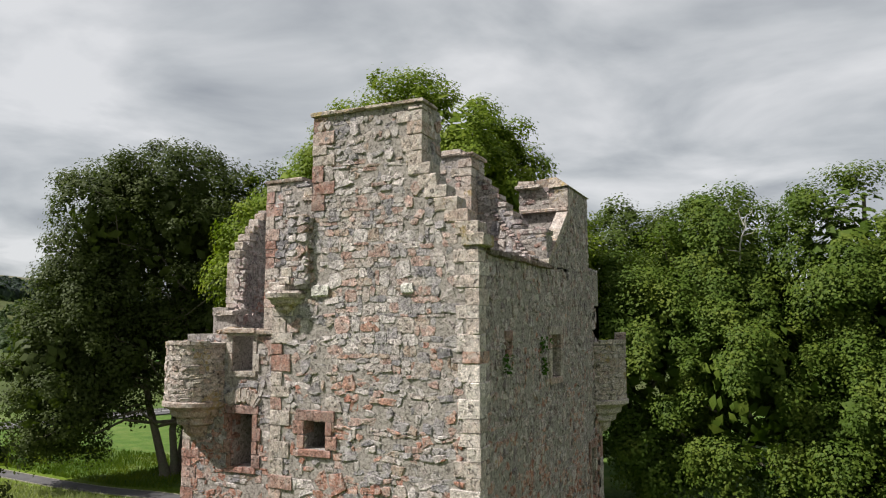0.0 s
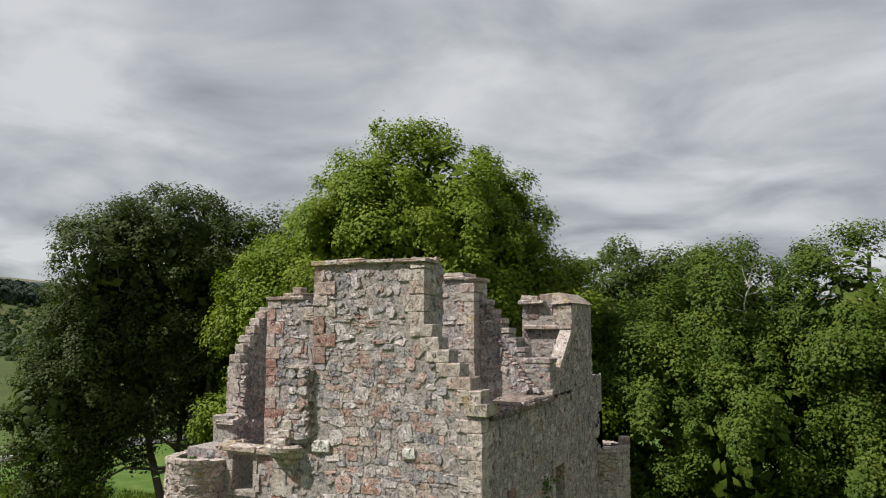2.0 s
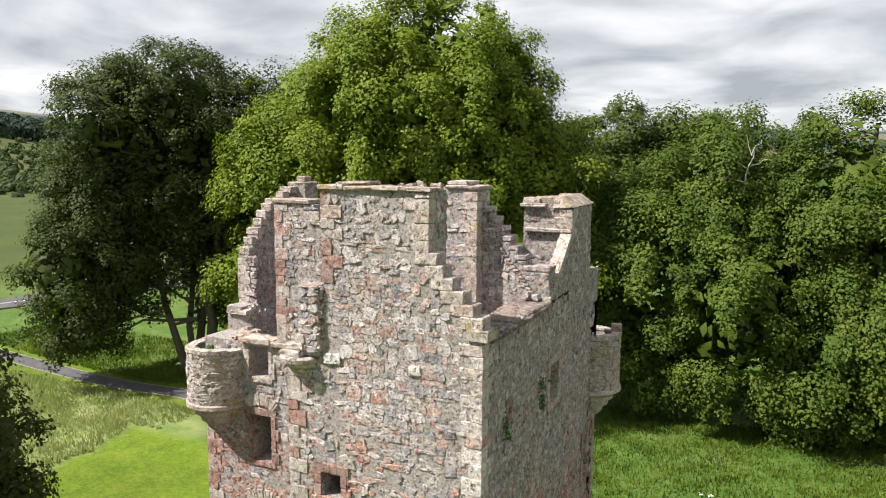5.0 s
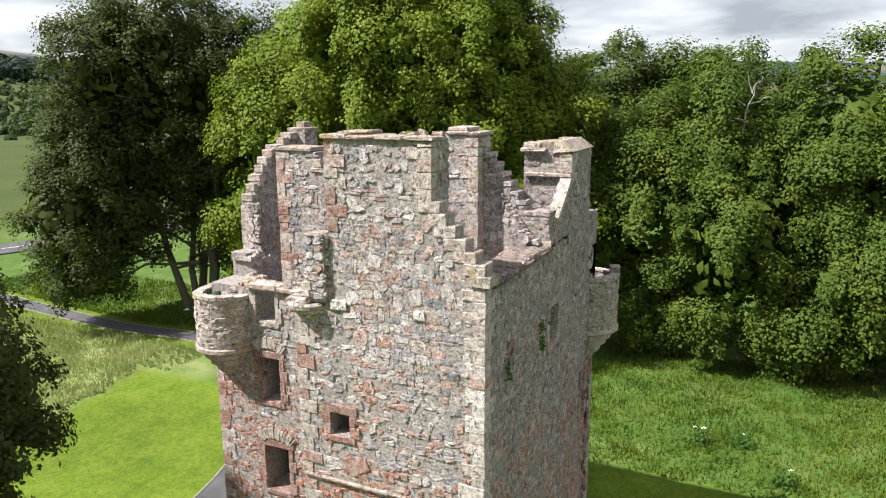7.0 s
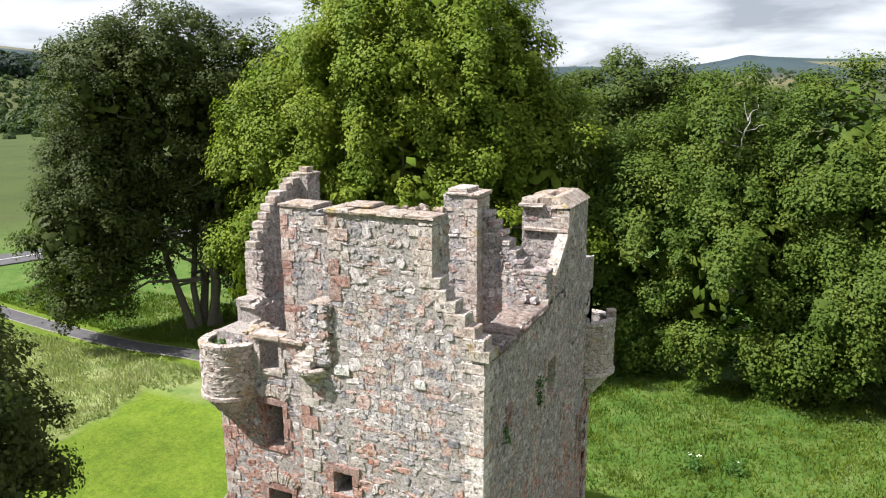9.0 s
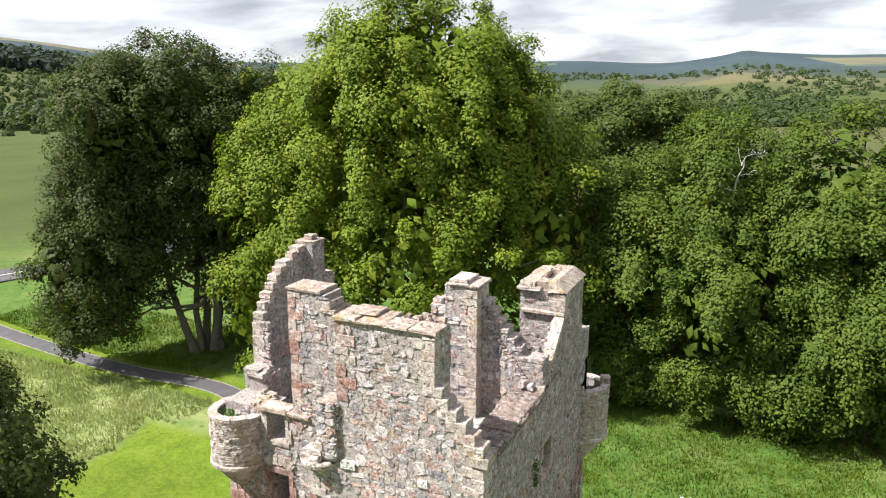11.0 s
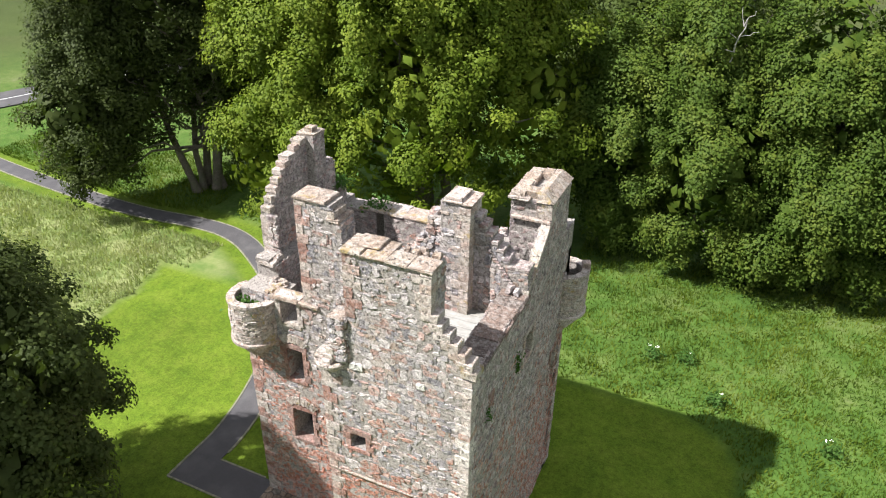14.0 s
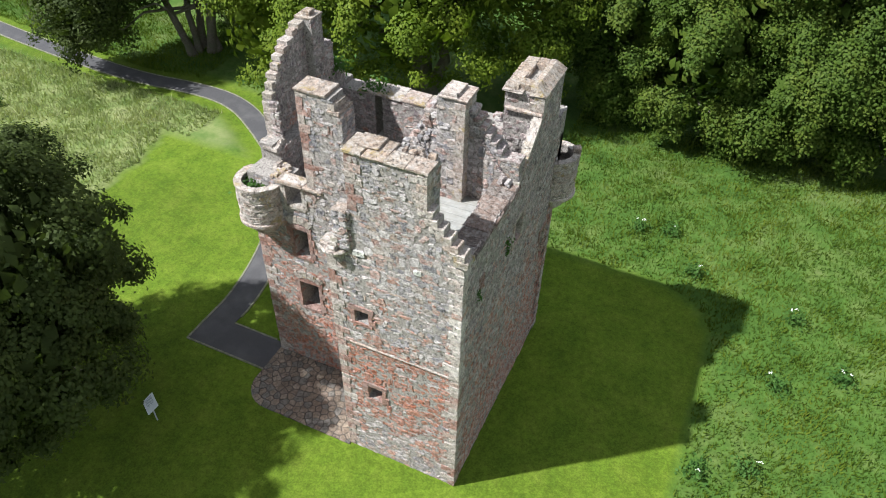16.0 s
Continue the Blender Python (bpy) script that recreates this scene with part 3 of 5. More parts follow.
for a, b, zt in RSTEP:
    lay(s, flat_frame(-0.40, 0, 0, 1, -1, 0), rubble_layout(a, b, 13.2, zt - 0.42, RNG), RNG)
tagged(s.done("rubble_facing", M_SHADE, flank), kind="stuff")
for k in range(5):
    y0, y1 = 4.9 + k * 0.44, 5.335 + k * 0.44
    z0, z1 = 13.3 + (y0 - 4.9) * 0.79, 13.3 + (y1 - 4.9) * 0.79
    g = Geo()
    g.add([(x, y, z + d) for y, z in ((y0, z0), (y1, z1)) for x in (-0.30, 0.05) for d in (-0.22, 0.0)],
          [(0, 2, 3, 1), (4, 5, 7, 6), (1, 3, 7, 5), (0, 4, 6, 2), (2, 6, 7, 3), (0, 1, 5, 4)])
    g.done("skew_stone", M_DRESSED, flank)
quoins(flank, 0, 7.1, -1, 1, 14.8, 15.7, M_DRESSED, RNG)
quoins(flank, 0, 10.9, -1, -1, 0, 9.0, M_QUOIN, RNG)
slab(flank, "mantel_slab", -1.45, 0.03, 6.95, 7.3, 14.95, 15.07, M_DRESSED)
slab(flank, "cap_ledge", -1.6, -0.8, 6.92, 7.25, 15.72, 15.84, M_DRESSED)
for k in range(4):
    y0 = 7.02 + k * 0.66
    e0, e1 = (0.16 if k == 0 else 0), (0.14 if k == 3 else 0)
    g = Geo()
    g.add([(0.07, y0, 15.74), (0.07, y0 + 0.65, 15.74), (-0.34, y0 + 0.65 - e1, 16.06), (-0.34, y0 + e0, 16.06), (-0.56, y0 + e0, 16.05), (-0.56, y0 + 0.65 - e1, 16.05),
           (-0.56, y0, 15.7), (-0.56, y0 + 0.65, 15.7)], [(0, 1, 2, 3), (3, 2, 5, 4), (0, 3, 4, 6), (1, 7, 5, 2), (4, 5, 7, 6), (0, 6, 7, 1)])
    g.done("cap_stone", M_COPE, flank)
    g = Geo()
    if k in (0, 3):
        g.block(-1.0, -0.565, y0 + e0, y0 + 0.64 - e1, 15.72, 16.04, 0.04, 0.02)
    g.block(-1.55, -0.99, y0, y0 + 0.65, 15.72, 15.98 - 0.03 * (k % 2), 0.05, 0.03)
    g.done("cap_stone", M_COPE, flank)
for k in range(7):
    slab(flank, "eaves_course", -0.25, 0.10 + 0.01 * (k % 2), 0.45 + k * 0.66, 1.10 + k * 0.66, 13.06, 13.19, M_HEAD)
jambs(flank, "y", 0.0, 1, *RW[0], M_QUOIN)
jambs(flank, "y", 0.0, 1, *RW[1], M_QUOIN, 0.14)
jambs(flank, "y", 0.0, 1, *RW[2], M_RED, 0.1)
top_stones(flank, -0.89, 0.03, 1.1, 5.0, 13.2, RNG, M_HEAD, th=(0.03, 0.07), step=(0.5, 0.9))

# main front wall in the re-entrant angle
main = wall_part("main_wall", "set-back rubble wall with red sandstone windows and raised dormer fragment")
MW = [(-9.43, -8.64, 10.2, 11.3), (-9.38, -8.6, 7.4, 8.95), (-9.42, -8.42, 4.1, 5.75)]
g = Geo()
pierced(g, "x", -11.3, -4.2, 3.4, 4.5, 0, 11.3, MW)
core(g, [(-8.25, -6.8, 3.4, 4.3, 11.3, 15.8), (-6.8, -6.4, 3.4, 4.3, 11.3, 15.2), (-6.4, -4.2, 3.4, 4.4, 11.3, 12.4), (-8.64, -8.25, 3.4, 4.4, 11.3, 11.4)])
g.done("wall_core", M_MORTAR, main)
s = Geo()
lay(s, F_MAIN, rubble_layout(-10.95, -5.2, 0, 11.3, RNG, MW), RNG)
lay(s, F_MAIN, rubble_layout(-7.95, -6.8, 11.4, 15.8, RNG), RNG)
lay(s, F_MAIN, rubble_layout(-6.8, -6.4, 11.4, 15.2, RNG), RNG)
lay(s, F_MAIN, rubble_layout(-6.4, -5.2, 11.4, 12.4, RNG), RNG)
lay(s, flat_frame(-6.4, 0, 0, 1, 1, 0), rubble_layout(3.4, 4.3, 12.4, 15.2, RNG), RNG)
lay(s, flat_frame(0, 4.3, 1, 0, 0, 1), rubble_layout(-8.25, -6.4, 11.3, 15.2, RNG), RNG)
tagged(s.done("rubble_facing", M_RUBBLE, main), kind="stuff")
quoins(main, -8.25, 3.4, 1, 1, 11.45, 15.8, M_QUOIN, RNG)
quoins(main, -11.3, 3.4, 1, 1, 0, 8.4, M_QUOIN, RNG)
jambs(main, "x", 3.4, -1, *MW[1], M_RED)
jambs(main, "x", 3.4, -1, *MW[2], M_RED)
jambs(main, "x", 3.4, -1, -9.43, -8.64, 10.2, 11.24, M_DRESSED, 0.16, True)
for a, b, zc in ((-9.38, -8.6, 8.55), (-9.42, -8.42, 5.3)):
    mid, half = (a + b) / 2, (b - a) / 2 + 0.12
    for k in range(13):
        t = radians(52 + 76 * k / 12)
        x, z = mid + half * 1.75 * math.cos(t), zc + 0.95 * math.sin(t)
        dx, dz = math.cos(t), math.sin(t)
        w, ln = 0.028 + 0.012 * (k % 3), 0.17 + 0.03 * (k % 2)
        g = Geo()
        g.add([(x + sx * w * dz + e * ln * dx, y, z - sx * w * dx + e * ln * dz) for y in (3.33 - 0.01 * (k % 2), 3.5) for sx, e in ((-1, -1), (1, -1), (1.3, 1), (-1.3, 1))],
              [(0, 1, 2, 3), (7, 6, 5, 4), (0, 4, 5, 1), (1, 5, 6, 2), (2, 6, 7, 3), (3, 7, 4, 0)])
        g.done("voussoir", M_DRESSED, main)
slab(main, "lintel_slab", -9.75, -8.5, 3.22, 3.9, 11.32, 11.47, M_COPE)
slab(main, "lintel_slab", -8.49, -7.6, 3.26, 3.7, 11.30, 11.43, M_COPE)
slab(main, "dormer_cope", -8.32, -6.95, 3.32, 4.36, 15.8, 15.93, M_COPE)
slab(main, "dormer_cope", -6.95, -6.45, 3.34, 4.34, 15.2, 15.33, M_COPE)
slab(main, "dormer_cope", -6.9, -6.62, 3.36, 4.2, 15.33, 15.6, M_COPE)
ragged(main, -10.4, -9.5, 3.4, 4.5, 11.35, RNG, 14, M_DRESSED)
ragged(main, -6.3, -4.3, 3.45, 4.4, 12.45, RNG, 12, M_RUBBLE)

# west gable with its crowsteps, seen from inside too
west = wall_part("west_gable", "broken crowstepped gable with weathered inner face coloured dark for shade")
LSTEP = [(5.15, 5.4, 14.1), (5.4, 5.65, 14.42), (5.65, 5.9, 14.74), (5.9, 6.15, 15.04), (6.15, 6.4, 15.32), (6.4, 6.7, 15.56), (6.7, 7.2, 15.72), (7.2, 7.55, 15.96), (7.55, 7.95, 16.12)]
g = Geo()
core(g, [(-11.3, -10.3, 4.5, 10.9, 0, 11.9), (-11.25, -10.5, 7.95, 8.75, 11.9, 16.2), (-11.3, -10.5, 8.75, 9.4, 11.9, 14.6), (-11.3, -10.5, 9.4, 10.2, 11.9, 13.3),
         (-11.3, -10.5, 10.2, 10.9, 11.9, 12.4), (-11.25, -10.6, 4.4, 5.15, 11.9, 12.15)])
for a, b, zt in LSTEP:
    g.box(-11.3, -10.9, a, b, 11.9, zt - 0.25)
g.done("wall_core", M_MORTAR, west)
s = Geo()
inner = flat_frame(-10.5, 0, 0, 1, 1, 0)
outer = flat_frame(-11.3, 0, 0, 1, -1, 0)
recess = flat_frame(-10.9, 0, 0, 1, 1, 0)
for fr, fr2 in ((inner, recess), (outer, outer)):
    for a, b, zt in LSTEP:
        lay(s, fr2, rubble_layout(a, b, 11.9, zt - 0.25, RNG), RNG)
    lay(s, fr, rubble_layout(7.95, 8.75, 11.9, 16.2, RNG), RNG)
    lay(s, fr, rubble_layout(8.75, 9.4, 11.9, 14.6, RNG), RNG)
    lay(s, fr, rubble_layout(9.4, 10.2, 11.9, 13.3, RNG), RNG)
lay(s, flat_frame(-10.3, 0, 0, 1, 1, 0), rubble_layout(4.5, 9.9, 9.6, 11.9, RNG), RNG)
lay(s, flat_frame(0, 5.15, 1, 0, 0, -1), rubble_layout(-11.0, -10.5, 12.1, 13.8, RNG), RNG, (0.02, 0.14))
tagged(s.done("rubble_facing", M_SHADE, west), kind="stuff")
for a, b, zt in LSTEP:
    slab(west, "crowstep", -11.31 + 0.05 * math.cos(zt * 13), -10.88 + 0.05 * math.sin(zt * 9), a - 0.02, b + 0.06, zt - 0.26, zt, M_DRESSED)
quoins(west, -11.3, 5.15, 1, 1, 11.9, 13.7, M_DRESSED, RNG)
slab(west, "chimney_cope", -11.3, -10.46, 7.93, 8.8, 16.18, 16.29, M_COPE)
slab(west, "finial_block", -11.0, -10.62, 8.1, 8.5, 16.29, 16.5, M_COPE)
ragged(west, -11.3, -10.3, 4.3, 5.3, 11.95, RNG, 16, M_DRESSED, (0.2, 0.5))
ragged(west, -11.3, -10.5, 8.75, 9.4, 14.6, RNG, 5, M_SHADE)
ragged(west, -11.3, -10.5, 9.4, 10.2, 13.3, RNG, 6, M_SHADE)

# north wall
north = wall_part("north_wall", "far rubble wall with an open window slot and flat cope")
NW = [(-8.78, -8.38, 10.0, 12.2)]
g = Geo()
pierced(g, "x", -11.3, 0, 9.9, 10.9, 0, 12.2, NW)
core(g, [(-8.38, -6.2, 9.9, 10.9, 12.2, 12.3)])
g.done("wall_core", M_MORTAR, north)
s = Geo()
lay(s, flat_frame(0, 9.9, 1, 0, 0, -1), rubble_layout(-10.3, -1.0, 9.4, 12.2, RNG, NW), RNG)
lay(s, flat_frame(0, 10.9, 1, 0, 0, 1), rubble_layout(-11, -0.3, 8.5, 12.2, RNG, NW), RNG)
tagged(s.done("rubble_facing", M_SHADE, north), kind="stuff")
top_stones(north, -9.6, -5.6, 9.85, 10.92, 12.26, RNG, M_DRESSED, th=(0.08, 0.13), step=(0.8, 1.5))
ragged(north, -5.6, -1.2, 9.9, 10.9, 12.2, RNG, 24, M_SHADE)

# cross wall between wing and main block
cross = wall_part("cross_wall", "inner crowstepped gable with tall chimney breast and raggle line")
CSTEP = [(-2.05, -1.84, 15.82), (-1.84, -1.62, 15.56), (-1.62, -1.4, 15.28), (-1.4, -1.18, 15.02), (-1.18, -0.96, 14.76), (-0.96, -0.72, 14.5), (-0.72, -0.02, 14.2)]
g = Geo()
core(g, [(-3.1, -2.05, 4.5, 5.5, 9.5, 16.35), (-3.7, -3.1, 4.75, 5.55, 9.5, 15.55), (-4.15, -3.7, 4.75, 5.55, 9.5, 14.6), (-4.65, -4.15, 4.75, 5.55, 9.5, 13.8), (-5.2, -4.65, 4.75, 5.55, 9.5, 12.5)])
for a, b, zt in CSTEP:
    g.box(a, b, 4.95, 5.55, 9.5 if b < -0.9 else 13.2, zt - 0.18)
g.done("wall_core", M_MORTAR, cross)
s = Geo()
lay(s, flat_frame(0, 4.5, 1, 0, 0, -1), rubble_layout(-3.1, -2.35, 12.0, 16.3, RNG), RNG)
lay(s, flat_frame(-2.05, 0, 0, 1, 1, 0), rubble_layout(4.8, 5.5, 12.0, 16.3, RNG), RNG)
lay(s, flat_frame(-3.1, 0, 0, 1, -1, 0), rubble_layout(4.5, 5.5, 15.5, 16.3, RNG), RNG)
f475 = flat_frame(0, 4.75, 1, 0, 0, -1)
for a, b, zt in ((-3.7, -3.1, 15.55), (-4.15, -3.7, 14.6), (-4.65, -4.15, 13.8), (-5.2, -4.65, 12.5)):
    lay(s, f475, rubble_layout(a, b, 11.5, zt, RNG), RNG, (0.02, 0.12))
    lay(s, flat_frame(a, 0, 0, 1, -1, 0), rubble_layout(4.75, 5.55, zt - 1.1, zt, RNG), RNG)
f495 = flat_frame(0, 4.95, 1, 0, 0, -1)
for a, b, zt in CSTEP:
    lay(s, f495, rubble_layout(a, b, 12.0 if b < -0.9 else 13.2, zt - 0.18, RNG), RNG)
lay(s, flat_frame(0, 5.55, 1, 0, 0, 1), rubble_layout(-4.2, -0.8, 9.5, 14.6, RNG), RNG)
tagged(s.done("rubble_facing", M_RUBBLE, cross), kind="stuff")
quoins(cross, -2.05, 4.5, -1, 1, 12.0, 16.3, M_DRESSED, RNG)
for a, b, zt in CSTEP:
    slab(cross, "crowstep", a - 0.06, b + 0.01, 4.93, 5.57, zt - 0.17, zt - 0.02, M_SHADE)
slab(cross, "chimney_cope", -3.0, -2.3, 4.42, 5.55, 16.33, 16.44, M_DRESSED)
slab(cross, "chimney_cope", -2.3, -1.95, 4.42, 5.55, 16.32, 16.42, M_DRESSED)
slab(cross, "chimney_cope", -2.95, -2.35, 4.5, 5.4, 16.44, 16.56, M_DRESSED)
ragged(cross, -3.7, -3.1, 4.75, 5.5, 15.55, RNG, 5, M_RUBBLE)
ragged(cross, -4.15, -3.7, 4.75, 5.5, 14.6, RNG, 5, M_RUBBLE)
ragged(cross, -4.65, -4.15, 4.75, 5.5, 13.8, RNG, 5, M_RUBBLE)
g = Geo()
for i in range(16):
    x, z = -1.55 + i * 0.078, 14.75 - i * 0.098
    g.block(x - 0.07, x + 0.08, 4.895, 4.99, z - 0.055, z + 0.015, 0.01, 0.012)
tagged(g.done("raggle", M_SHADE, cross), label="sloping dark roof raggle of thin slates", kind="stuff")
g = Geo()
for a, b, c0, c1 in ((-0.72, -0.5, 13.26, 13.46), (-0.42, -0.2, 13.26, 13.40)):
    g.block(a, b, 4.6, 5.0, c0, c1, 0.05, 0.05)
tagged(g.done("broken_top", M_RUBBLE, cross), kind="stuff")

# wing side wall towards the court, roof deck and floors
side = wall_part("court_wall", "rubble side wall of the wing facing the court")
g = Geo()
core(g, [(-5.2, -4.2, 1.1, 3.4, 0, 12.4)])
g.done("wall_core", M_MORTAR, side)
s = Geo()
lay(s, flat_frame(-5.2, 0, 0, 1, -1, 0), rubble_layout(0.4, 3.4, 0, 12.4, RNG), RNG)
tagged(s.done("rubble_facing", M_RUBBLE, side), kind="stuff")
ragged(side, -5.2, -4.2, 0.6, 3.4, 12.4, RNG, 16, M_RUBBLE)
deck = wall_part("roof_deck", "pale weathered sheeting laid over the wing as a flat roof")
for i in range(19):
    y = 1.12 + i * 0.2
    g = Geo()
    g.block(-4.2, -0.88, y + 0.004, y + 0.196, 11.86 + i * 0.004, 12.0 + i * 0.004 + (0.012 if i % 2 else 0), 0.012, 0.003)
    g.done("plank", M_LEAD, deck)
floor_in = wall_part("inner_floor", "floor inside the roofless main block, coloured near-black for the shade in it")
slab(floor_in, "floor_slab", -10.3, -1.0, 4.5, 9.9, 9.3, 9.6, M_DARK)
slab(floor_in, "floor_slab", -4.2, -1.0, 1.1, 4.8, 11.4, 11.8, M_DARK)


def turret(name, cx, cy, rad, z_base, z_top, a0, a1, label, lip):
    """A corbelled round turret: swelling corbel courses, a drum of coursed stones, a hollow top."""
    p = wall_part(name, label)
    seg = 40
    def ring(r, z):
        return [(cx + r * math.cos(a0 + (a1 - a0) * i / seg), cy + r * math.sin(a0 + (a1 - a0) * i / seg), z) for i in range(seg + 1)]
    n = seg + 1
    zc = z_base
    prof = [(rad * 0.30, zc - 1.05), (rad * 0.42, zc - 0.92), (rad * 0.45, zc - 0.74), (rad * 0.62, zc - 0.66), (rad * 0.65, zc - 0.48), (rad * 0.80, zc - 0.40),
            (rad * 0.83, zc - 0.24), (rad * 0.97, zc - 0.16), (rad + 0.06, zc - 0.10), (rad + 0.06, zc + 0.02), (rad - 0.02, zc + 0.05)]
    v, f = [], []
    for r, z in prof:
        v += ring(r, z)
    for k in range(len(prof) - 1):
        f += [(k * n + i, k * n + i + 1, (k + 1) * n + i + 1, (k + 1) * n + i) for i in range(seg)]
    mesh("corbel", v, f, M_DRESSED, p)
    v, f = [], []
    for r, z in ((rad - 0.03, zc), (rad - 0.03, z_top - 0.05), (rad - 0.27, z_top - 0.05), (rad - 0.27, zc + 0.6)):
        v += ring(r, z)
    f = [(k * n + i, k * n + i + 1, (k + 1) * n + i + 1, (k + 1) * n + i) for k in range(3) for i in range(seg)]
    mesh("drum", v, f, M_MORTAR, p)
    # bottom of the hollow, its shade given by the near-black colour
    v = ring(rad - 0.25, z_top - 0.62)
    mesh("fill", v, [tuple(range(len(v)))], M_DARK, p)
    s = Geo()
    lay(s, round_frame(cx, cy, rad - 0.03), rubble_layout(a0 * rad, a1 * rad, zc + 0.05, z_top - 0.06, RNG, (), (0.10, 0.17), (0.22, 0.55)), RNG, (0.02, 0.045))
    tagged(s.done("coursed_facing", M_DRESSED, p), kind="stuff")
    a = a0
    while a < a1 - 0.1:
        w = min(RNG.uniform(0.3, 0.6), a1 - a)
        t = RNG.choice(lip)
        v = []
        for z in (z_top - 0.07, z_top + t):
            for r in (rad - 0.3, rad + 0.03):
                v += [(cx + r * math.cos(a + w * k), cy + r * math.sin(a + w * k), z + RNG.uniform(-0.012, 0.012)) for k in (0.02, 0.5, 0.98)]
        f = [(0, 1, 4, 3), (1, 2, 5, 4), (6, 9, 10, 7), (7, 10, 11, 8), (3, 4, 10, 9), (4, 5, 11, 10), (0, 6, 7, 1), (1, 7, 8, 2), (0, 3, 9, 6), (2, 8, 11, 5)]
        mesh("cope_stone", v, f, M_DRESSED, p)
        a += w
    return p


turret("corner_turret", -10.78, 3.48, 1.04, 9.25, 11.05, math.pi * 0.62, math.pi * 2.02, "round corbelled corner turret of thin coursed stone, hollow top", (0.0, 0.02, 0.05))
turret("corner_turret", -0.15, 11.0, 1.0, 9.05, 11.0, -math.pi * 0.55, math.pi * 0.95, "round corbelled corner turret with broken parapet", (0.0, 0.06, 0.3))

# stub of a lost turret on the wing's corner
stub = wall_part("turret_stub", "broken moulded corbel of a lost corner turret")
cx, cy, seg = -4.86, 0.12, 28
prof = [(0.12, 11.80), (0.28, 11.92), (0.31, 12.02), (0.43, 12.07), (0.45, 12.15), (0.55, 12.20), (0.57, 12.30), (0.52, 12.36)]
v, f = [], []
A0, A1 = math.pi * 0.8, math.pi * 1.98
for r, z in prof:
    v += [(cx + r * math.cos(A0 + (A1 - A0) * i / seg), cy + r * math.sin(A0 + (A1 - A0) * i / seg), z) for i in range(seg + 1)]
f = [(k * (seg + 1) + i, k * (seg + 1) + i + 1, (k + 1) * (seg + 1) + i + 1, (k + 1) * (seg + 1) + i) for k in range(len(prof) - 1) for i in range(seg)]
v.append((cx, cy, 12.26))
f += [((len(prof) - 1) * (seg + 1) + i, (len(prof) - 1) * (seg + 1) + i + 1, len(v) - 1) for i in range(seg)]
mesh("corbel", v, f, M_DRESSED, stub)
s = Geo()
lay(s, flat_frame(0, -0.13, 1, 0, 0, -1), rubble_layout(-4.72, -4.2, 12.5, 14.05, RNG, (), (0.12, 0.22), (0.2, 0.4)), RNG, (0.01, 0.07))
lay(s, flat_frame(-4.72, 0, 0, 1, -1, 0), rubble_layout(-0.13, 0.3, 12.5, 14.05, RNG, (), (0.12, 0.22), (0.2, 0.4)), RNG, (0.01, 0.08))
lay(s, flat_frame(-4.2, 0, 0, 1, 1, 0), rubble_layout(-0.13, 0.0, 12.5, 14.05, RNG, (), (0.12, 0.22), (0.2, 0.4)), RNG, (0.01, 0.05))
tagged(s.done("turret_wall_fragment", M_RUBBLE, stub), kind="stuff")
for x0, x1, y0, y1, z0, z1 in ((-5.38, -5.02, -0.18, 0.3, 12.32, 12.45), (-5.30, -4.98, -0.10, 0.3, 12.45, 12.58), (-4.98, -4.66, -0.32, 0.1, 12.34, 12.5), (-4.92, -4.62, -0.24, 0.1, 12.5, 12.68), (-4.86, -4.6, -0.2, 0.1, 12.68, 12.9)):
    slab(stub, "loose_slab", x0, x1, y0, y1, z0, z1, M_DRESSED)
g = Geo()
g.box(-4.72, -4.2, -0.13, 0.3, 12.4, 14.05)
g.done("fragment_core", M_MORTAR, stub)
slab(stub, "fragment_cope", -4.76, -4.18, -0.18, 0.3, 14.05, 14.13, M_COPE)


# ---- ground ----
PATHLINE = [(-95, 31), (-70, 26.0), (-56.4, 24.0), (-49, 23.2), (-39.5, 22.4), (-32.4, 23.3), (-28.5, 22.7), (-24.8, 20.4), (-21.0, 17.6), (-18.4, 14.2), (-16.3, 9.6), (-15.4, 5.6), (-15.4, 3.6), (-15.4, 1.9)]
def smooth(a, b, x):
    t = np.clip((x - a) / (b - a), 0, 1)
    return t * t * (3 - 2 * t)


def far_height(x, y):
    """Hills beyond the valley."""
    d = np.hypot(x, y)
    az = np.degrees(np.arctan2(x, y))
    base = smooth(500, 2600, d)
    right = 92 + 36 * np.exp(-((az + 2.3) / 4.5) ** 2) + 7 * np.exp(-((az + 2.3) / 0.9) ** 2) + 8 * np.sin(az * 0.33) + 10 * np.exp(-((az - 9) / 5) ** 2)
    left = smooth(350, 1500, d) * (70 * np.exp(-((az + 62) / 11) ** 2))
    return base * right + left + 3.0 * np.sin(x * 0.006) * smooth(250, 600, d)


def axis(lo, hi, step, end, grow=1.16):
    mid = list(np.arange(lo, hi + 0.01, step))
    out, s = [], step
    v = hi
    while v < end:
        s *= grow
        v += s
        out.append(v)
    neg, s, v = [], step, lo
    while v > -end:
        s *= grow
        v -= s
        neg.append(v)
    return np.array(neg[::-1] + mid + out)


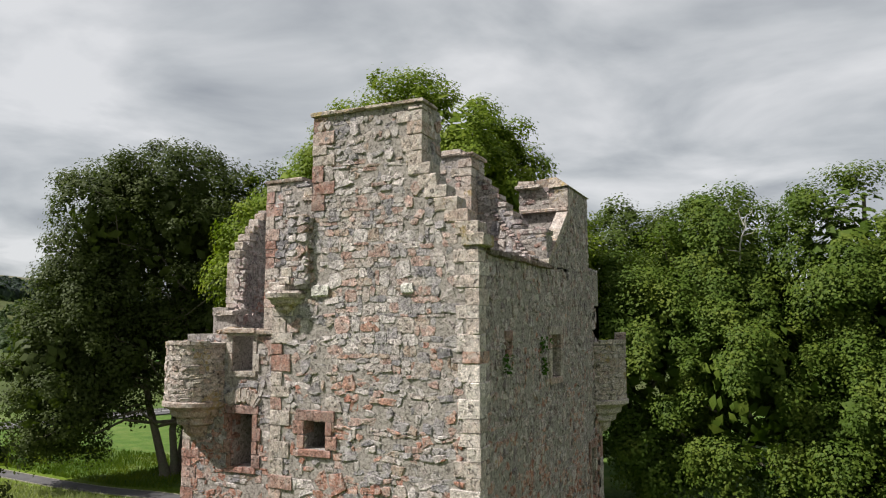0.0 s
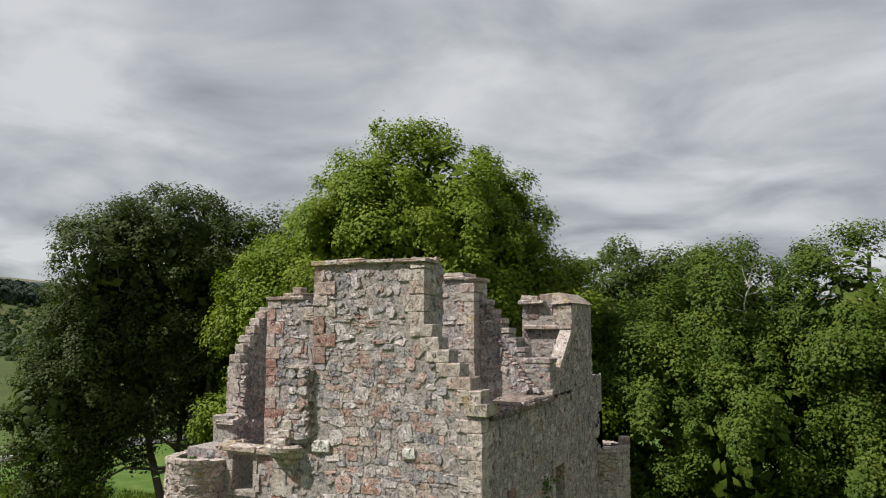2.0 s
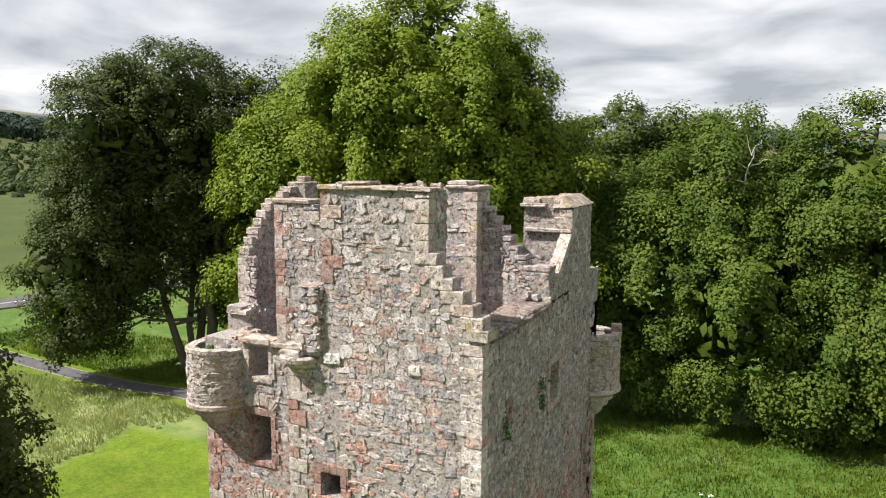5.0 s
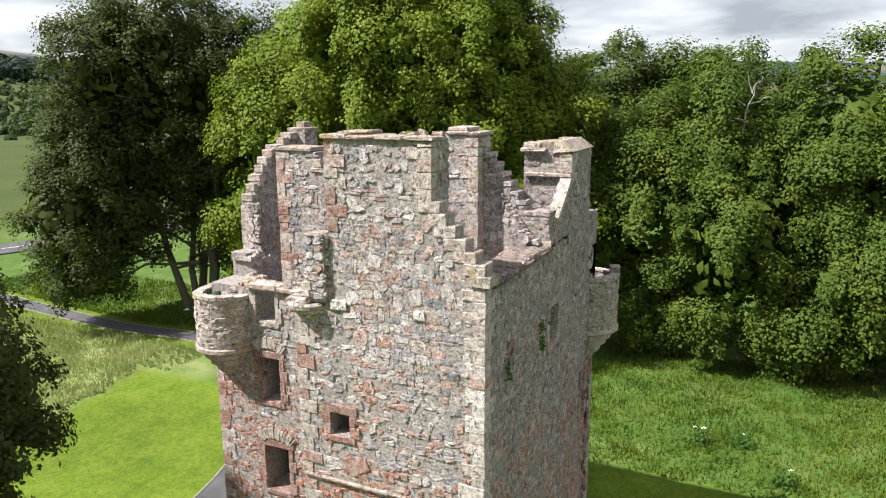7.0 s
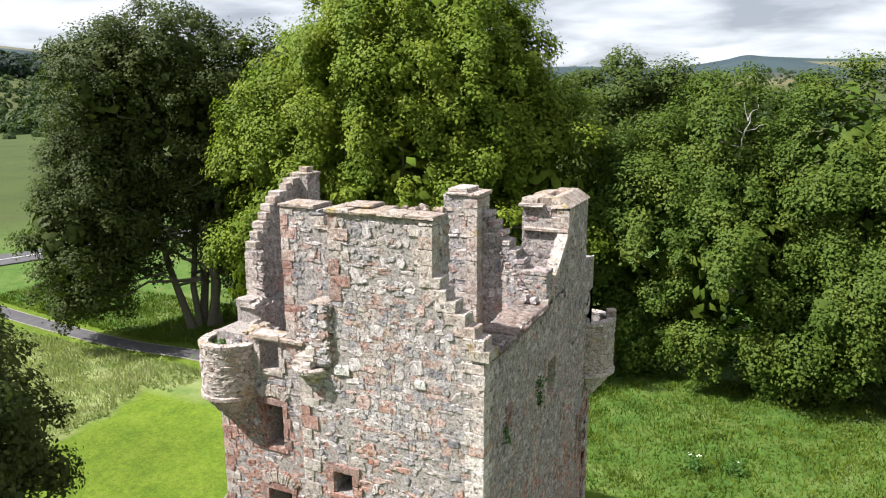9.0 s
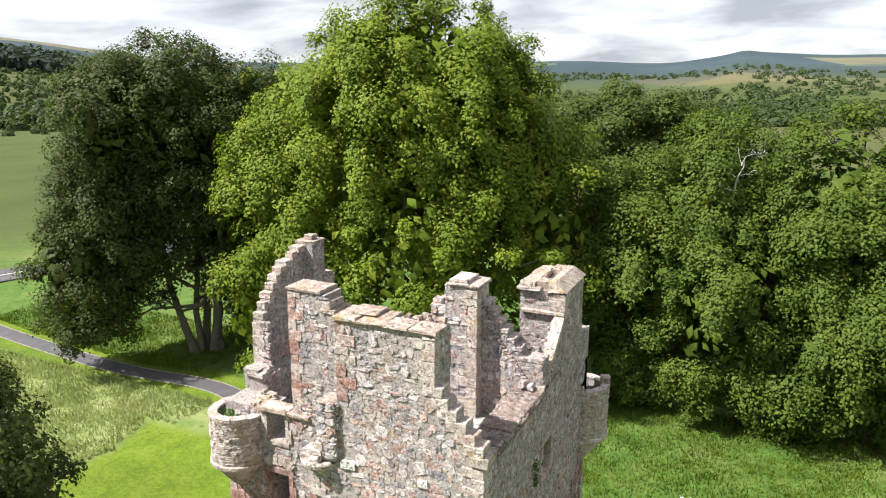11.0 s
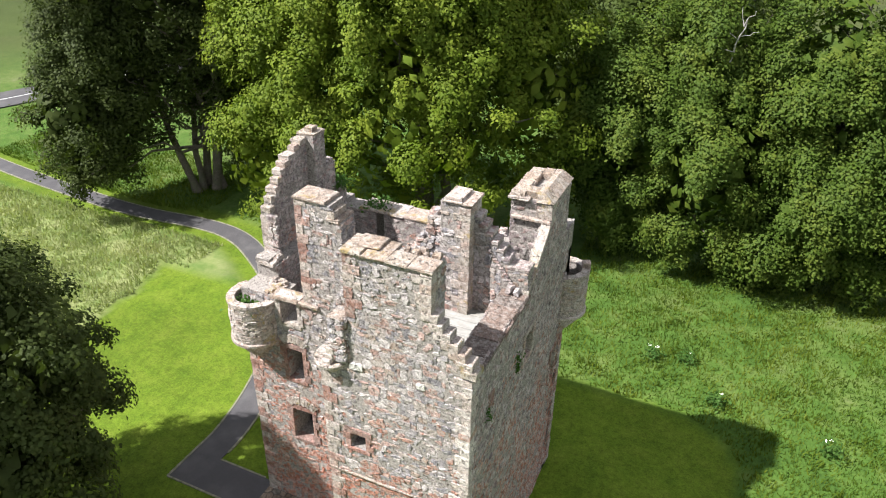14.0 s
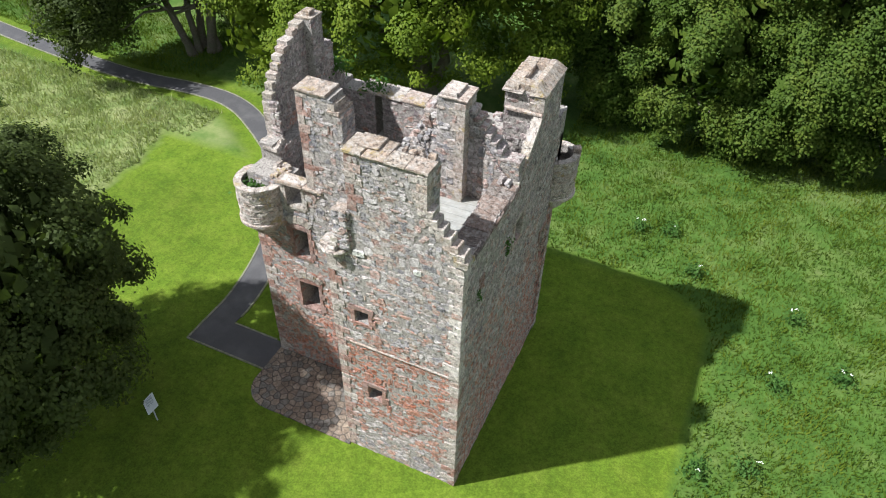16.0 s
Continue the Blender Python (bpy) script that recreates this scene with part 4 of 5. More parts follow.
def lawn_inside(X, Y):
    """Signed distance-like measure of the mown lawn: positive inside."""
    west = X + 29.3 + (Y - 8.0) * 0.19 + 0.25 * np.sin(Y * 0.8) + 0.15 * np.sin(Y * 2.3)
    west = np.where(Y > 19.8, np.maximum(west, Y - 19.9 + 0.2 * np.sin(X * 0.7)), west)
    round_off = 4.0 - np.hypot(np.maximum(X - 4.9, 0), np.maximum(Y - 13.0, 0))
    east = np.minimum(8.9 + 0.12 * np.sin(Y * 1.3) - X, round_off)
    north = np.where(X > -14, 17.3 - Y + 0.15 * np.sin(X * 1.1), 33 - Y)
    return np.minimum(np.minimum(west, east), north)


XS, YS = axis(-62, 42, 0.5, 4200), axis(-34, 56, 0.5, 4200)
GX, GY = np.meshgrid(XS, YS)
inside = lawn_inside(GX, GY)
meadow = 1 - smooth(-0.35, 0.35, inside)
fieldness = smooth(75, 130, np.hypot(GX, GY))
# where the ground takes on the hazed hill tones
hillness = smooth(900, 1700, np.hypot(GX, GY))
rough = np.sin(GX * 1.7 + np.sin(GY * 1.1)) * np.sin(GY * 1.9 + 0.7 * np.sin(GX * 0.9))
near_path = np.full(GX.shape, 99.0)
for (ax, ay), (bx, by) in zip(PATHLINE, PATHLINE[1:]):
    tt = np.clip(((GX - ax) * (bx - ax) + (GY - ay) * (by - ay)) / ((bx - ax) ** 2 + (by - ay) ** 2), 0, 1)
    near_path = np.minimum(near_path, np.hypot(GX - ax - tt * (bx - ax), GY - ay - tt * (by - ay)))
meadow = meadow * smooth(1.6, 2.5, near_path)
GZ = 0.10 * meadow * (1 - fieldness) * (1 + 0.6 * rough) + far_height(GX, GY) - 0.02
nx_, ny_ = len(XS), len(YS)
me = bpy.data.meshes.new("ground")
co = np.stack([GX, GY, GZ], -1).reshape(-1, 3)
idx = np.arange(nx_ * ny_).reshape(ny_, nx_)
quads = np.stack([idx[:-1, :-1], idx[:-1, 1:], idx[1:, 1:], idx[1:, :-1]], -1).reshape(-1, 4)


def numpy_mesh(me, co, faces):
    k = faces.shape[1]
    me.vertices.add(len(co))
    me.vertices.foreach_set("co", co.astype(np.float32).ravel())
    me.loops.add(faces.size)
    me.loops.foreach_set("vertex_index", faces.astype(np.int32).ravel())
    me.polygons.add(len(faces))
    me.polygons.foreach_set("loop_start", np.arange(0, faces.size, k, dtype=np.int32))
    me.update(calc_edges=True)


numpy_mesh(me, co, quads)
for key, arr in (("meadow", meadow), ("field", fieldness), ("hazy_hill", hillness), ("hay", (1 - smooth(-29, -24, GX)) * (1 - smooth(19, 22, GY)))):
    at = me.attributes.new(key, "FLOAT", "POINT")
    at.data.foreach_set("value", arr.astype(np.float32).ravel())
me.polygons.foreach_set("use_smooth", [True] * len(me.polygons))
me.materials.append(M_TURF)
tagged(new("ground", me), "mown lawn and rough meadow running out to fields and hills", "ground", kind="structure")


def ribbon(name, pts, half, z, mat, label, category, kind="structure", parent=None):
    pts = [Vector((*p, 0)) for p in pts]
    for _ in range(3):
        fine = [pts[0]]
        for a, b in zip(pts, pts[1:]):
            fine += [a.lerp(b, 0.25), a.lerp(b, 0.75)]
        pts = fine + [pts[-1]]
    v, f = [], []
    for i, p in enumerate(pts):
        d = (pts[min(i + 1, len(pts) - 1)] - pts[max(i - 1, 0)]).normalized()
        s = Vector((-d.y, d.x, 0)) * half
        for q in (p - s, p + s):
            v += [(q.x, q.y, z), (q.x, q.y, z - 0.14)]
    for i in range(len(pts) - 1):
        k = i * 4
        f += [(k, k + 4, k + 6, k + 2), (k, k + 1, k + 5, k + 4), (k + 2, k + 6, k + 7, k + 3)]
    ob = mesh(name, v, f, mat, parent)
    return tagged(ob, label, category, kind=kind), pts


path, fine = ribbon("path", PATHLINE, 0.78, 0.02, M_ASPHALT, "narrow grey asphalt footpath curving over the lawn", "path")
for s in (-1, 1):
    off = []
    for i, p in enumerate(fine):
        d = (fine[min(i + 1, len(fine) - 1)] - fine[max(i - 1, 0)]).normalized()
        off.append(((p + Vector((-d.y, d.x, 0)) * s * 0.82).x, (p + Vector((-d.y, d.x, 0)) * s * 0.82).y))
    v, f = [], []
    for i, p in enumerate(off):
        q = off[min(i + 1, len(off) - 1)]
        d = Vector((q[0] - p[0], q[1] - p[1], 0))
        d = d.normalized() if d.length > 1e-6 else Vector((0, -1, 0))
        for w in (-0.05, 0.05):
            v.append((p[0] - d.y * w, p[1] + d.x * w, 0.045))
        for w in (0.05, -0.05):
            v.append((p[0] - d.y * w, p[1] + d.x * w, -0.1))
    for i in range(len(off) - 1):
        k = 4 * i
        if s > 0 and off[i][1] < 4.4:
            continue
        f += [(k, k + 4, k + 5, k + 1), (k + 1, k + 5, k + 6, k + 2), (k, k + 3, k + 7, k + 4)]
    mesh("edging", v, f, M_EDGE, path, "pale timber path edging")
g = Geo()
g.box(-16.2, -11.0, 1.82, 3.7, -0.1, 0.026)
g.done("branch_path", M_ASPHALT, path)
for a in ((-16.25, -11.4, 1.76, 1.84), (-14.6, -11.9, 3.69, 3.77), (-16.28, -16.2, 1.8, 4.2)):
    g = Geo()
    g.box(*a, -0.1, 0.05)
    g.done("edging", M_EDGE, path)

road, fine = ribbon("road", [(-150, -110), (-96, -20), (-76, 36), (-62, 78), (-30, 160), (30, 320)], 3.1, 0.24, M_ASPHALT, "grey asphalt country road with a worn white line", "road")
ribbon("centre_line", [(-150, -110), (-96, -20), (-76, 36), (-62, 78), (-30, 160), (30, 320)], 0.07, 0.255, M_WHITE, "", "", "", road)

# paved court
court = empty("pavement", (-8, 2, 0), label="crazy paving of brown field stones in the angle of the tower", category="paving", kind="structure")
court_at = Matrix.Translation((8, -2, 0))


def in_court(x, y):
    if not (-11.45 < x < -5.25 and -0.15 < y < 3.35):
        return False
    if x < -10.0 and y < 1.3 and math.hypot(x + 10.0, y - 1.3) > 1.42:
        return False
    return True


v = [(-10.0 - 1.4 * math.cos(a), 1.3 - 1.4 * math.sin(a), 0.03) for a in np.linspace(0, math.pi / 2, 10)] + [(-5.2, -0.1, 0.03), (-5.2, 3.4, 0.03), (-11.4, 3.4, 0.03)]
n = len(v)
mesh("bedding", v + [(x, y, -0.1) for x, y, z in v], [tuple(range(n))] + [(i, i + n, (i + 1) % n + n, (i + 1) % n) for i in range(n)], M_DARK, court).matrix_basis = court_at
rng = random.Random(3)


def clip(poly, nx, ny, c):
    """The part of a polygon where nx * x + ny * y <= c."""
    out = []
    for (x0, y0), (x1, y1) in zip(poly, poly[1:] + poly[:1]):
        d0, d1 = nx * x0 + ny * y0 - c, nx * x1 + ny * y1 - c
        if d0 <= 0:
            out.append((x0, y0))
        if d0 * d1 < 0:
            t = d0 / (d0 - d1)
            out.append((x0 + (x1 - x0) * t, y0 + (y1 - y0) * t))
    return out


seeds = []
for tries in range(9000):
    gap = 0.46 if tries < 90 else 0.27
    p = (rng.uniform(-11.4, -5.25), rng.uniform(-0.1, 3.35))
    if len(seeds) < 285 and in_court(*p) and all((p[0] - q[0]) ** 2 + (p[1] - q[1]) ** 2 > gap ** 2 for q in seeds):
        seeds.append(p)
for px, py in seeds:
    poly = [(px - 0.4, py - 0.4), (px + 0.4, py - 0.4), (px + 0.4, py + 0.4), (px - 0.4, py + 0.4)]
    for q in seeds:
        dx, dy = q[0] - px, q[1] - py
        ln = math.hypot(dx, dy)
        if 0 < ln < 0.9:
            poly = clip(poly, dx / ln, dy / ln, ((px + q[0]) * dx + (py + q[1]) * dy) / (2 * ln) - 0.02)
    for nx, ny, lim in ((-1, 0, 11.4), (1, 0, -5.22), (0, -1, 0.1), (0, 1, 3.38)):
        poly = clip(poly, nx, ny, lim)
    if px < -10.0 and py < 1.3:
        ln = math.hypot(px + 10.0, py - 1.3)
        if ln > 0.6:
            nx, ny = (px + 10.0) / ln, (py - 1.3) / ln
            poly = clip(poly, nx, ny, -10.0 * nx + 1.3 * ny + 1.41)
    if len(poly) < 3:
        continue
    n, z = len(poly), 0.045 + rng.uniform(-0.006, 0.01)
    cxm, cym = sum(p[0] for p in poly) / n, sum(p[1] for p in poly) / n
    jit = [(x + rng.uniform(-0.012, 0.012), y + rng.uniform(-0.012, 0.012)) for x, y in poly]
    v = [(x, y, -0.03) for x, y in jit] + [(x, y, z - 0.012) for x, y in jit] + [(cxm + (x - cxm) * 0.88, cym + (y - cym) * 0.88, z) for x, y in jit]
    f = [tuple(2 * n + i for i in range(n))] + [(q + i, q + (i + 1) % n, q + n + (i + 1) % n, q + n + i) for q in (0, n) for i in range(n)]
    mesh("paving_stone", v, f, M_PAVE, court).matrix_basis = court_at

# information board
board = empty("information_board", (-14.4, -2.7, 0), label="slanted grey metal information board on two legs", category="sign")
tilt = Matrix.Translation((0, 0, 0.86)) @ Matrix.Rotation(radians(-30), 4, "Z") @ Matrix.Rotation(radians(32), 4, "X")
g = Geo()
g.block(-0.45, 0.45, -0.32, 0.32, -0.02, 0.02, 0.008, 0.0)
g.done("panel", M_SIGN, board).matrix_basis = tilt
for i in range(7):
    g = Geo()
    g.box(-0.36, 0.05 + 0.05 * (i % 3), 0.18 - i * 0.06, 0.205 - i * 0.06, 0.02, 0.024)
    g.done("text_bar", M_INK, board).matrix_basis = tilt
for x in (-0.36, 0.36):
    g = Geo()
    g.block(x - 0.03, x + 0.03, -0.03, 0.03, -0.86, 0.0, 0.01, 0.0)
    g.done("leg", M_STEEL, board).matrix_basis = Matrix.Translation((0, 0, 0.84)) @ Matrix.Rotation(radians(-30), 4, "Z")


# ---- trees ----
def leaf_mesh(name, centers, normals, size, rng, mat, parent, label="", aspect=0.62):
    """Folded leaf sprays in one mesh."""
    n = len(centers)
    t = rng.normal(size=(n, 3))
    t -= (t * normals).sum(1, keepdims=True) * normals
    t /= np.linalg.norm(t, axis=1, keepdims=True) + 1e-9
    b = np.cross(normals, t)
    s = size * rng.uniform(0.6, 1.35, n)[:, None]
    L, W, N = t * s, b * s * aspect, normals * s
    q = np.stack([centers - L, centers - W + L * 0.1 + N * 0.22, centers + L * 1.1 - N * 0.2, centers + W + L * 0.15 + N * 0.22], 1).reshape(-1, 3)
    k = np.arange(n)[:, None] * 4
    tri = np.concatenate([k + np.array([[0, 3, 1]]), k + np.array([[1, 3, 2]])], 0)
    me = bpy.data.meshes.new(name)
    numpy_mesh(me, q, tri)
    me.materials.append(mat)
    ob = new(name, me)
    ob.parent = parent
    return tagged(ob, label)


def limb_geo(geo, a, b, ra, rb, rng, seg=5, sides=7, bend=0.12):
    a, b = Vector(a), Vector(b)
    d = b - a
    side = d.orthogonal().normalized()
    up = d.cross(side).normalized()
    ln = d.length
    off = [Vector((0, 0, 0))] + [(side * rng.uniform(-1, 1) + up * rng.uniform(-1, 1)) * ln * bend * 0.5 for _ in range(seg - 1)] + [Vector((0, 0, 0))]
    v = []
    for i in range(seg + 1):
        c, r = a + d * (i / seg) + off[i], ra + (rb - ra) * (i / seg) ** 0.8
        v += [c + (side * math.cos(2 * math.pi * k / sides) + up * math.sin(2 * math.pi * k / sides)) * r for k in range(sides)]
    f = [(i * sides + k, i * sides + (k + 1) % sides, (i + 1) * sides + (k + 1) % sides, (i + 1) * sides + k) for i in range(seg) for k in range(sides)]
    geo.add(v, f)


def tree(base, lobes, trunks, seed, n_leaves, leaf, mat, label, lobe_r=(1.3, 2.4), n_sub=90, droop=0.25, shell=0.42, flare=0.5):
    """A tree: trunks and limbs, and a crown of many small sprays gathered in boughs over the large lobes.
    lobes: (x, y, z, rx, ry, rz); trunks: (x, y, z of the top, radius)."""
    rng, nr = random.Random(seed), np.random.default_rng(seed)
    t = empty("tree", base, label=label, category="tree", group="trees round the tower")
    B = Vector(base)
    wt = np.array([l[3] * l[4] + l[4] * l[5] + l[3] * l[5] for l in lobes])
    subs = []
    for i in nr.choice(len(lobes), n_sub, p=wt / wt.sum()):
        x, y, z, rx, ry, rz = lobes[i]
        d = nr.normal(size=3)
        d /= np.linalg.norm(d)
        r = 1 - abs(nr.normal(0, 0.16))
        p = np.array([x + d[0] * rx * r, y + d[1] * ry * r, z + d[2] * rz * r])
        if p[2] < 0.9:
            p[2] = 0.9 + nr.uniform(0, 1.5)
        subs.append((p, lobe_r[0] + (lobe_r[1] - lobe_r[0]) * nr.random() ** 1.5, d))
    ax = np.array([s[1] ** 2 for s in subs])
    pick = nr.choice(len(subs), n_leaves, p=ax / ax.sum())
    P = np.array([s[0] for s in subs])[pick]
    R = np.array([s[1] for s in subs])[pick]
    d = nr.normal(size=(n_leaves, 3))
    d[:, 2] = np.where(nr.random(n_leaves) < 0.72, np.abs(d[:, 2]), d[:, 2])
    d /= np.linalg.norm(d, axis=1, keepdims=True)
    out = nr.random(n_leaves) ** 1.3
    rr = ((1 - shell * nr.random(n_leaves) ** 1.6) * (1 - 0.55 * out))[:, None]
    form = nr.uniform(0.55, 1.45, (len(subs), 3)) * np.array([1.0, 1.0, 0.7])
    away = np.array([s[2] for s in subs])[pick]
    C = P + d * rr * R[:, None] * form[pick] + nr.normal(size=(n_leaves, 3)) * np.where(nr.random(n_leaves) < 0.12, 0.26, 0.12)[:, None]
    C[:, :2] += away[:, :2] * (R * 0.8 * (out - 0.35))[:, None]
    C[:, 2] -= R * (0.12 + droop * 1.7 * out ** 1.8)
    C[:, 2] = np.maximum(C[:, 2], 0.25)
    N = d * 0.8 + away * (0.25 + 0.5 * out)[:, None] + np.array([0, 0, 0.4]) + nr.normal(size=(n_leaves, 3)) * 0.24
    N /= np.linalg.norm(N, axis=1, keepdims=True)
    leaf_mesh("crown", C - np.array(base), N, leaf, nr, mat, t)
    # oversized sprays added inside the lobes to stop sun passing through the crown
    n_in = int(2200 * wt.sum() / 500) + 800
    L = np.array(lobes)[nr.choice(len(lobes), n_in, p=wt / wt.sum())]
    d = nr.normal(size=(n_in, 3))
    d /= np.linalg.norm(d, axis=1, keepdims=True)
    C = L[:, :3] + d * L[:, 3:] * nr.uniform(0.35, 0.80, (n_in, 1))
    C[:, 2] = np.maximum(C[:, 2], 1.6)
    leaf_mesh("sun_blocking_sprays", C - np.array(base), d, 0.42, nr, mat, t)
    for k, (x, y, zt, r) in enumerate(trunks):
        g = Geo()
        foot = Vector((rng.uniform(-0.4, 0.4) * min(len(trunks) - 1, 3), rng.uniform(-0.4, 0.4) * min(len(trunks) - 1, 3), -0.15))
        top = Vector((x, y, zt)) - B
        limb_geo(g, foot, foot.lerp(top, 0.06), r * (1 + flare), r, rng, 2, 9, 0)
        limb_geo(g, foot.lerp(top, 0.06), top, r, r * 0.25, rng, 8, 9, 0.07)
        g.done("trunk", M_BARK, t, smooth=True)
    order = list(range(len(subs)))
    rng.shuffle(order)
    for i in order[:34]:
        p, r, d = subs[i]
        x, y, zt, tr = rng.choice(trunks)
        f = max(0.2, min(0.92, (p[2] * 0.62) / max(zt, 1)))
        a = (Vector((x, y, zt)) - B) * f
        g = Geo()
        limb_geo(g, a, Vector(p) - B, tr * (1 - f * 0.7) * 0.45, 0.03, rng, 5, 6, 0.2)
        g.done("limb", M_BARK, t, smooth=True)
    return t


tree((-16.5, 31, 0), [(-17.3, 31, 18.9, 9.0, 8.5, 11.4), (-13.2, 32, 17, 6.4, 7.5, 9.8), (-24.5, 28.5, 13.5, 6.5, 7, 9.5), (-9.0, 33.5, 11.0, 5.6, 6.5, 10.5), (-17, 26.5, 10.5, 9.5, 5, 8.5), (-28.6, 31.5, 18.3, 5.5, 5, 6.2), (-25, 30, 20.2, 5, 5, 5), (-21.6, 29, 20.2, 6.5, 6, 6.6), (-13.2, 30.5, 20.0, 5.4, 5.5, 6.2), (-10.8, 32.5, 15.0, 4.0, 5.5, 7.0), (-17.5, 28.5, 21, 6, 5.5, 6.2), (-14.6, 30.5, 23.3, 5.8, 5, 5.3), (-19.8, 30, 23, 5.8, 5, 5.2), (-27.3, 25, 6.2, 3.6, 3.5, 5.8)],
     [(-16, 31, 25, 0.75), (-12, 32, 20, 0.5), (-20, 29.5, 18, 0.45)], 1, 300000, 0.125, M_LIME,
     "huge broad lime tree in full bright green leaf", (0.8, 2.2), 680, 0.4)
tree((-37.2, 28.3, 0), [(-38.8, 28.5, 18.6, 8, 6.5, 8.4), (-41.5, 23.5, 11, 4.5, 4, 7.5), (-35.5, 30.5, 12.5, 5, 4, 6), (-38, 28, 22.0, 6.6, 5, 4.2), (-32.5, 32, 9, 4.5, 3.5, 7.8), (-36.5, 35.5, 7.5, 6, 2.5, 6.5), (-42, 24.5, 14, 3.8, 4.2, 10), (-33.5, 31, 17.5, 5.2, 6, 7.5), (-42.2, 22.8, 6.2, 2.8, 3, 4.8), (-40, 23.5, 19.5, 4.2, 4, 5.6), (-40, 25.5, 10, 3.5, 3.5, 5.5), (-35, 33, 12, 5.5, 3.5, 7), (-41.6, 20, 8.2, 3.4, 3, 5.6), (-37.5, 33.5, 15, 7, 3, 7), (-36.5, 33.5, 8.2, 6.5, 2.8, 6.6)],
     [(-38, 28, 23, 0.42), (-42, 26, 19, 0.34), (-34.5, 29, 21, 0.4), (-36.5, 31, 22, 0.36), (-39.5, 31, 20, 0.3)], 2, 210000, 0.125, M_DARKLEAF,
     "dark green tree with several leaning trunks beside the path", (0.8, 2.0), 900, 0.45)
tree((2.5, 36, 0), [(2.6, 36.3, 14.3, 4.2, 4.2, 7.8), (-1.8, 35, 9.5, 4.8, 4.6, 8.6), (4.2, 33, 7.5, 4.8, 4.2, 7.2)], [(2.5, 35, 19.5, 0.42), (0, 35, 13, 0.3)], 3, 140000, 0.112, M_MIDLEAF,
     "tall leafy sycamore with hanging boughs down to the meadow", (0.7, 2.0), 290, 0.6)
tree((10.8, 36, 0), [(9.6, 36, 14.2, 4.1, 5, 7.7), (13.0, 35, 9, 5.5, 5.5, 8.4), (9.8, 33, 6, 4, 3.8, 5.5)], [(10.8, 36, 19.5, 0.42), (13.5, 36, 14, 0.3)], 4, 140000, 0.112, M_MIDLEAF,
     "broad leafy tree with yellowish top at the meadow edge", (0.7, 2.0), 290, 0.6)
tree((17.5, 37.5, 0), [(16.5, 37.5, 14.5, 5.2, 5, 7.8), (20, 36, 9, 6, 5.5, 8.4)], [(17.5, 37.5, 20, 0.4)], 5, 60000, 0.18, M_MIDLEAF,
     "leafy tree closing the row at the meadow edge", (0.9, 1.8), 150, 0.4)
tree((-6.5, 52, 0), [(-8, 52, 15.6, 6.2, 6, 7.2), (-2.5, 54, 14.4, 6.2, 6, 7.6), (-11, 50, 9, 5, 5, 7)], [(-7, 52, 20, 0.5), (-2, 54, 17, 0.4)], 6, 80000, 0.165, M_BACKLEAF,
     "dark rounded tree behind the row", (1.1, 2.4), 200, 0.3)
tree((3, 58, 0), [(3, 58, 11, 5, 6, 7)], [(3, 58, 15, 0.4)], 7, 30000, 0.2, M_DARKLEAF, "grey-green rounded tree far behind the row", (1.0, 2.0), 80, 0.3)
# the south lobe (y -9.8) is unseen, added to shade the lawn
tree((-19.5, -5.5, 0), [(-18.4, -4.6, 10.2, 5.0, 4.6, 4.6), (-17.2, -5.2, 6.0, 4.2, 4.2, 4.6), (-19.9, -1.0, 8.2, 4.3, 3.4, 4.8), (-18.5, -9.8, 8.0, 4.8, 4.6, 5.6), (-24, -5.5, 9.5, 4.5, 5, 5.5)], [(-19.2, -5, 14, 0.42), (-21, -6, 12, 0.3)], 8, 130000, 0.105, M_DARKLEAF,
     "dense dark leafy tree by the information board", (0.5, 1.5), 380, 0.35, 0.45)

# bleached dead branch that sticks out of the sycamore
dead = empty("dead_branch", (3.7, 32.2, 14.6), label="bare bleached dead branch above the leaves", category="branch")
g, rng = Geo(), random.Random(9)
limb_geo(g, (0, 0.4, 0.6), (0.5, 0.1, 3.4), 0.07, 0.03, rng, 5, 6, 0.06)
for e0, e1 in (((0.25, 0.2, 2.0), (-0.7, 0.0, 3.0)), ((0.3, 0.2, 2.3), (1.3, 0.0, 2.7)), ((0.4, 0.15, 2.9), (0.1, 0.1, 4.0)), ((0.1, 0.3, 1.3), (-1.1, -0.1, 1.7)), ((0.4, 0.1, 3.0), (0.9, 0.0, 3.9))):
    limb_geo(g, e0, e1, 0.035, 0.012, rng, 4, 5, 0.18)
g.done("wood", M_DEADWOOD, dead, smooth=True)

# distant woods, hedges and scrub
nr = np.random.default_rng(21)
spots = []
while len(spots) < 3600:
    a = radians(nr.uniform(-80, 26))
    d = math.sqrt(nr.uniform(390 ** 2, 760 ** 2))
    x, y = d * math.sin(a), d * math.cos(a)
    gap = math.sin(x * 0.011 + 1.3) + math.sin(y * 0.012 + x * 0.007)
    if gap > -1.35 and abs(x - 30 + (320 - y) * 0.4) > 14:
        spots.append((x, y, nr.uniform(1.6, 5.2)))
for _ in range(2500):
    a, d = radians(nr.uniform(-80, 26)), nr.uniform(760, 1500)
    x, y = d * math.sin(a), d * math.cos(a)
    if math.sin(x * 0.009) * math.sin(y * 0.007) > -0.25:
        spots.append((x, y, nr.uniform(3, 7)))
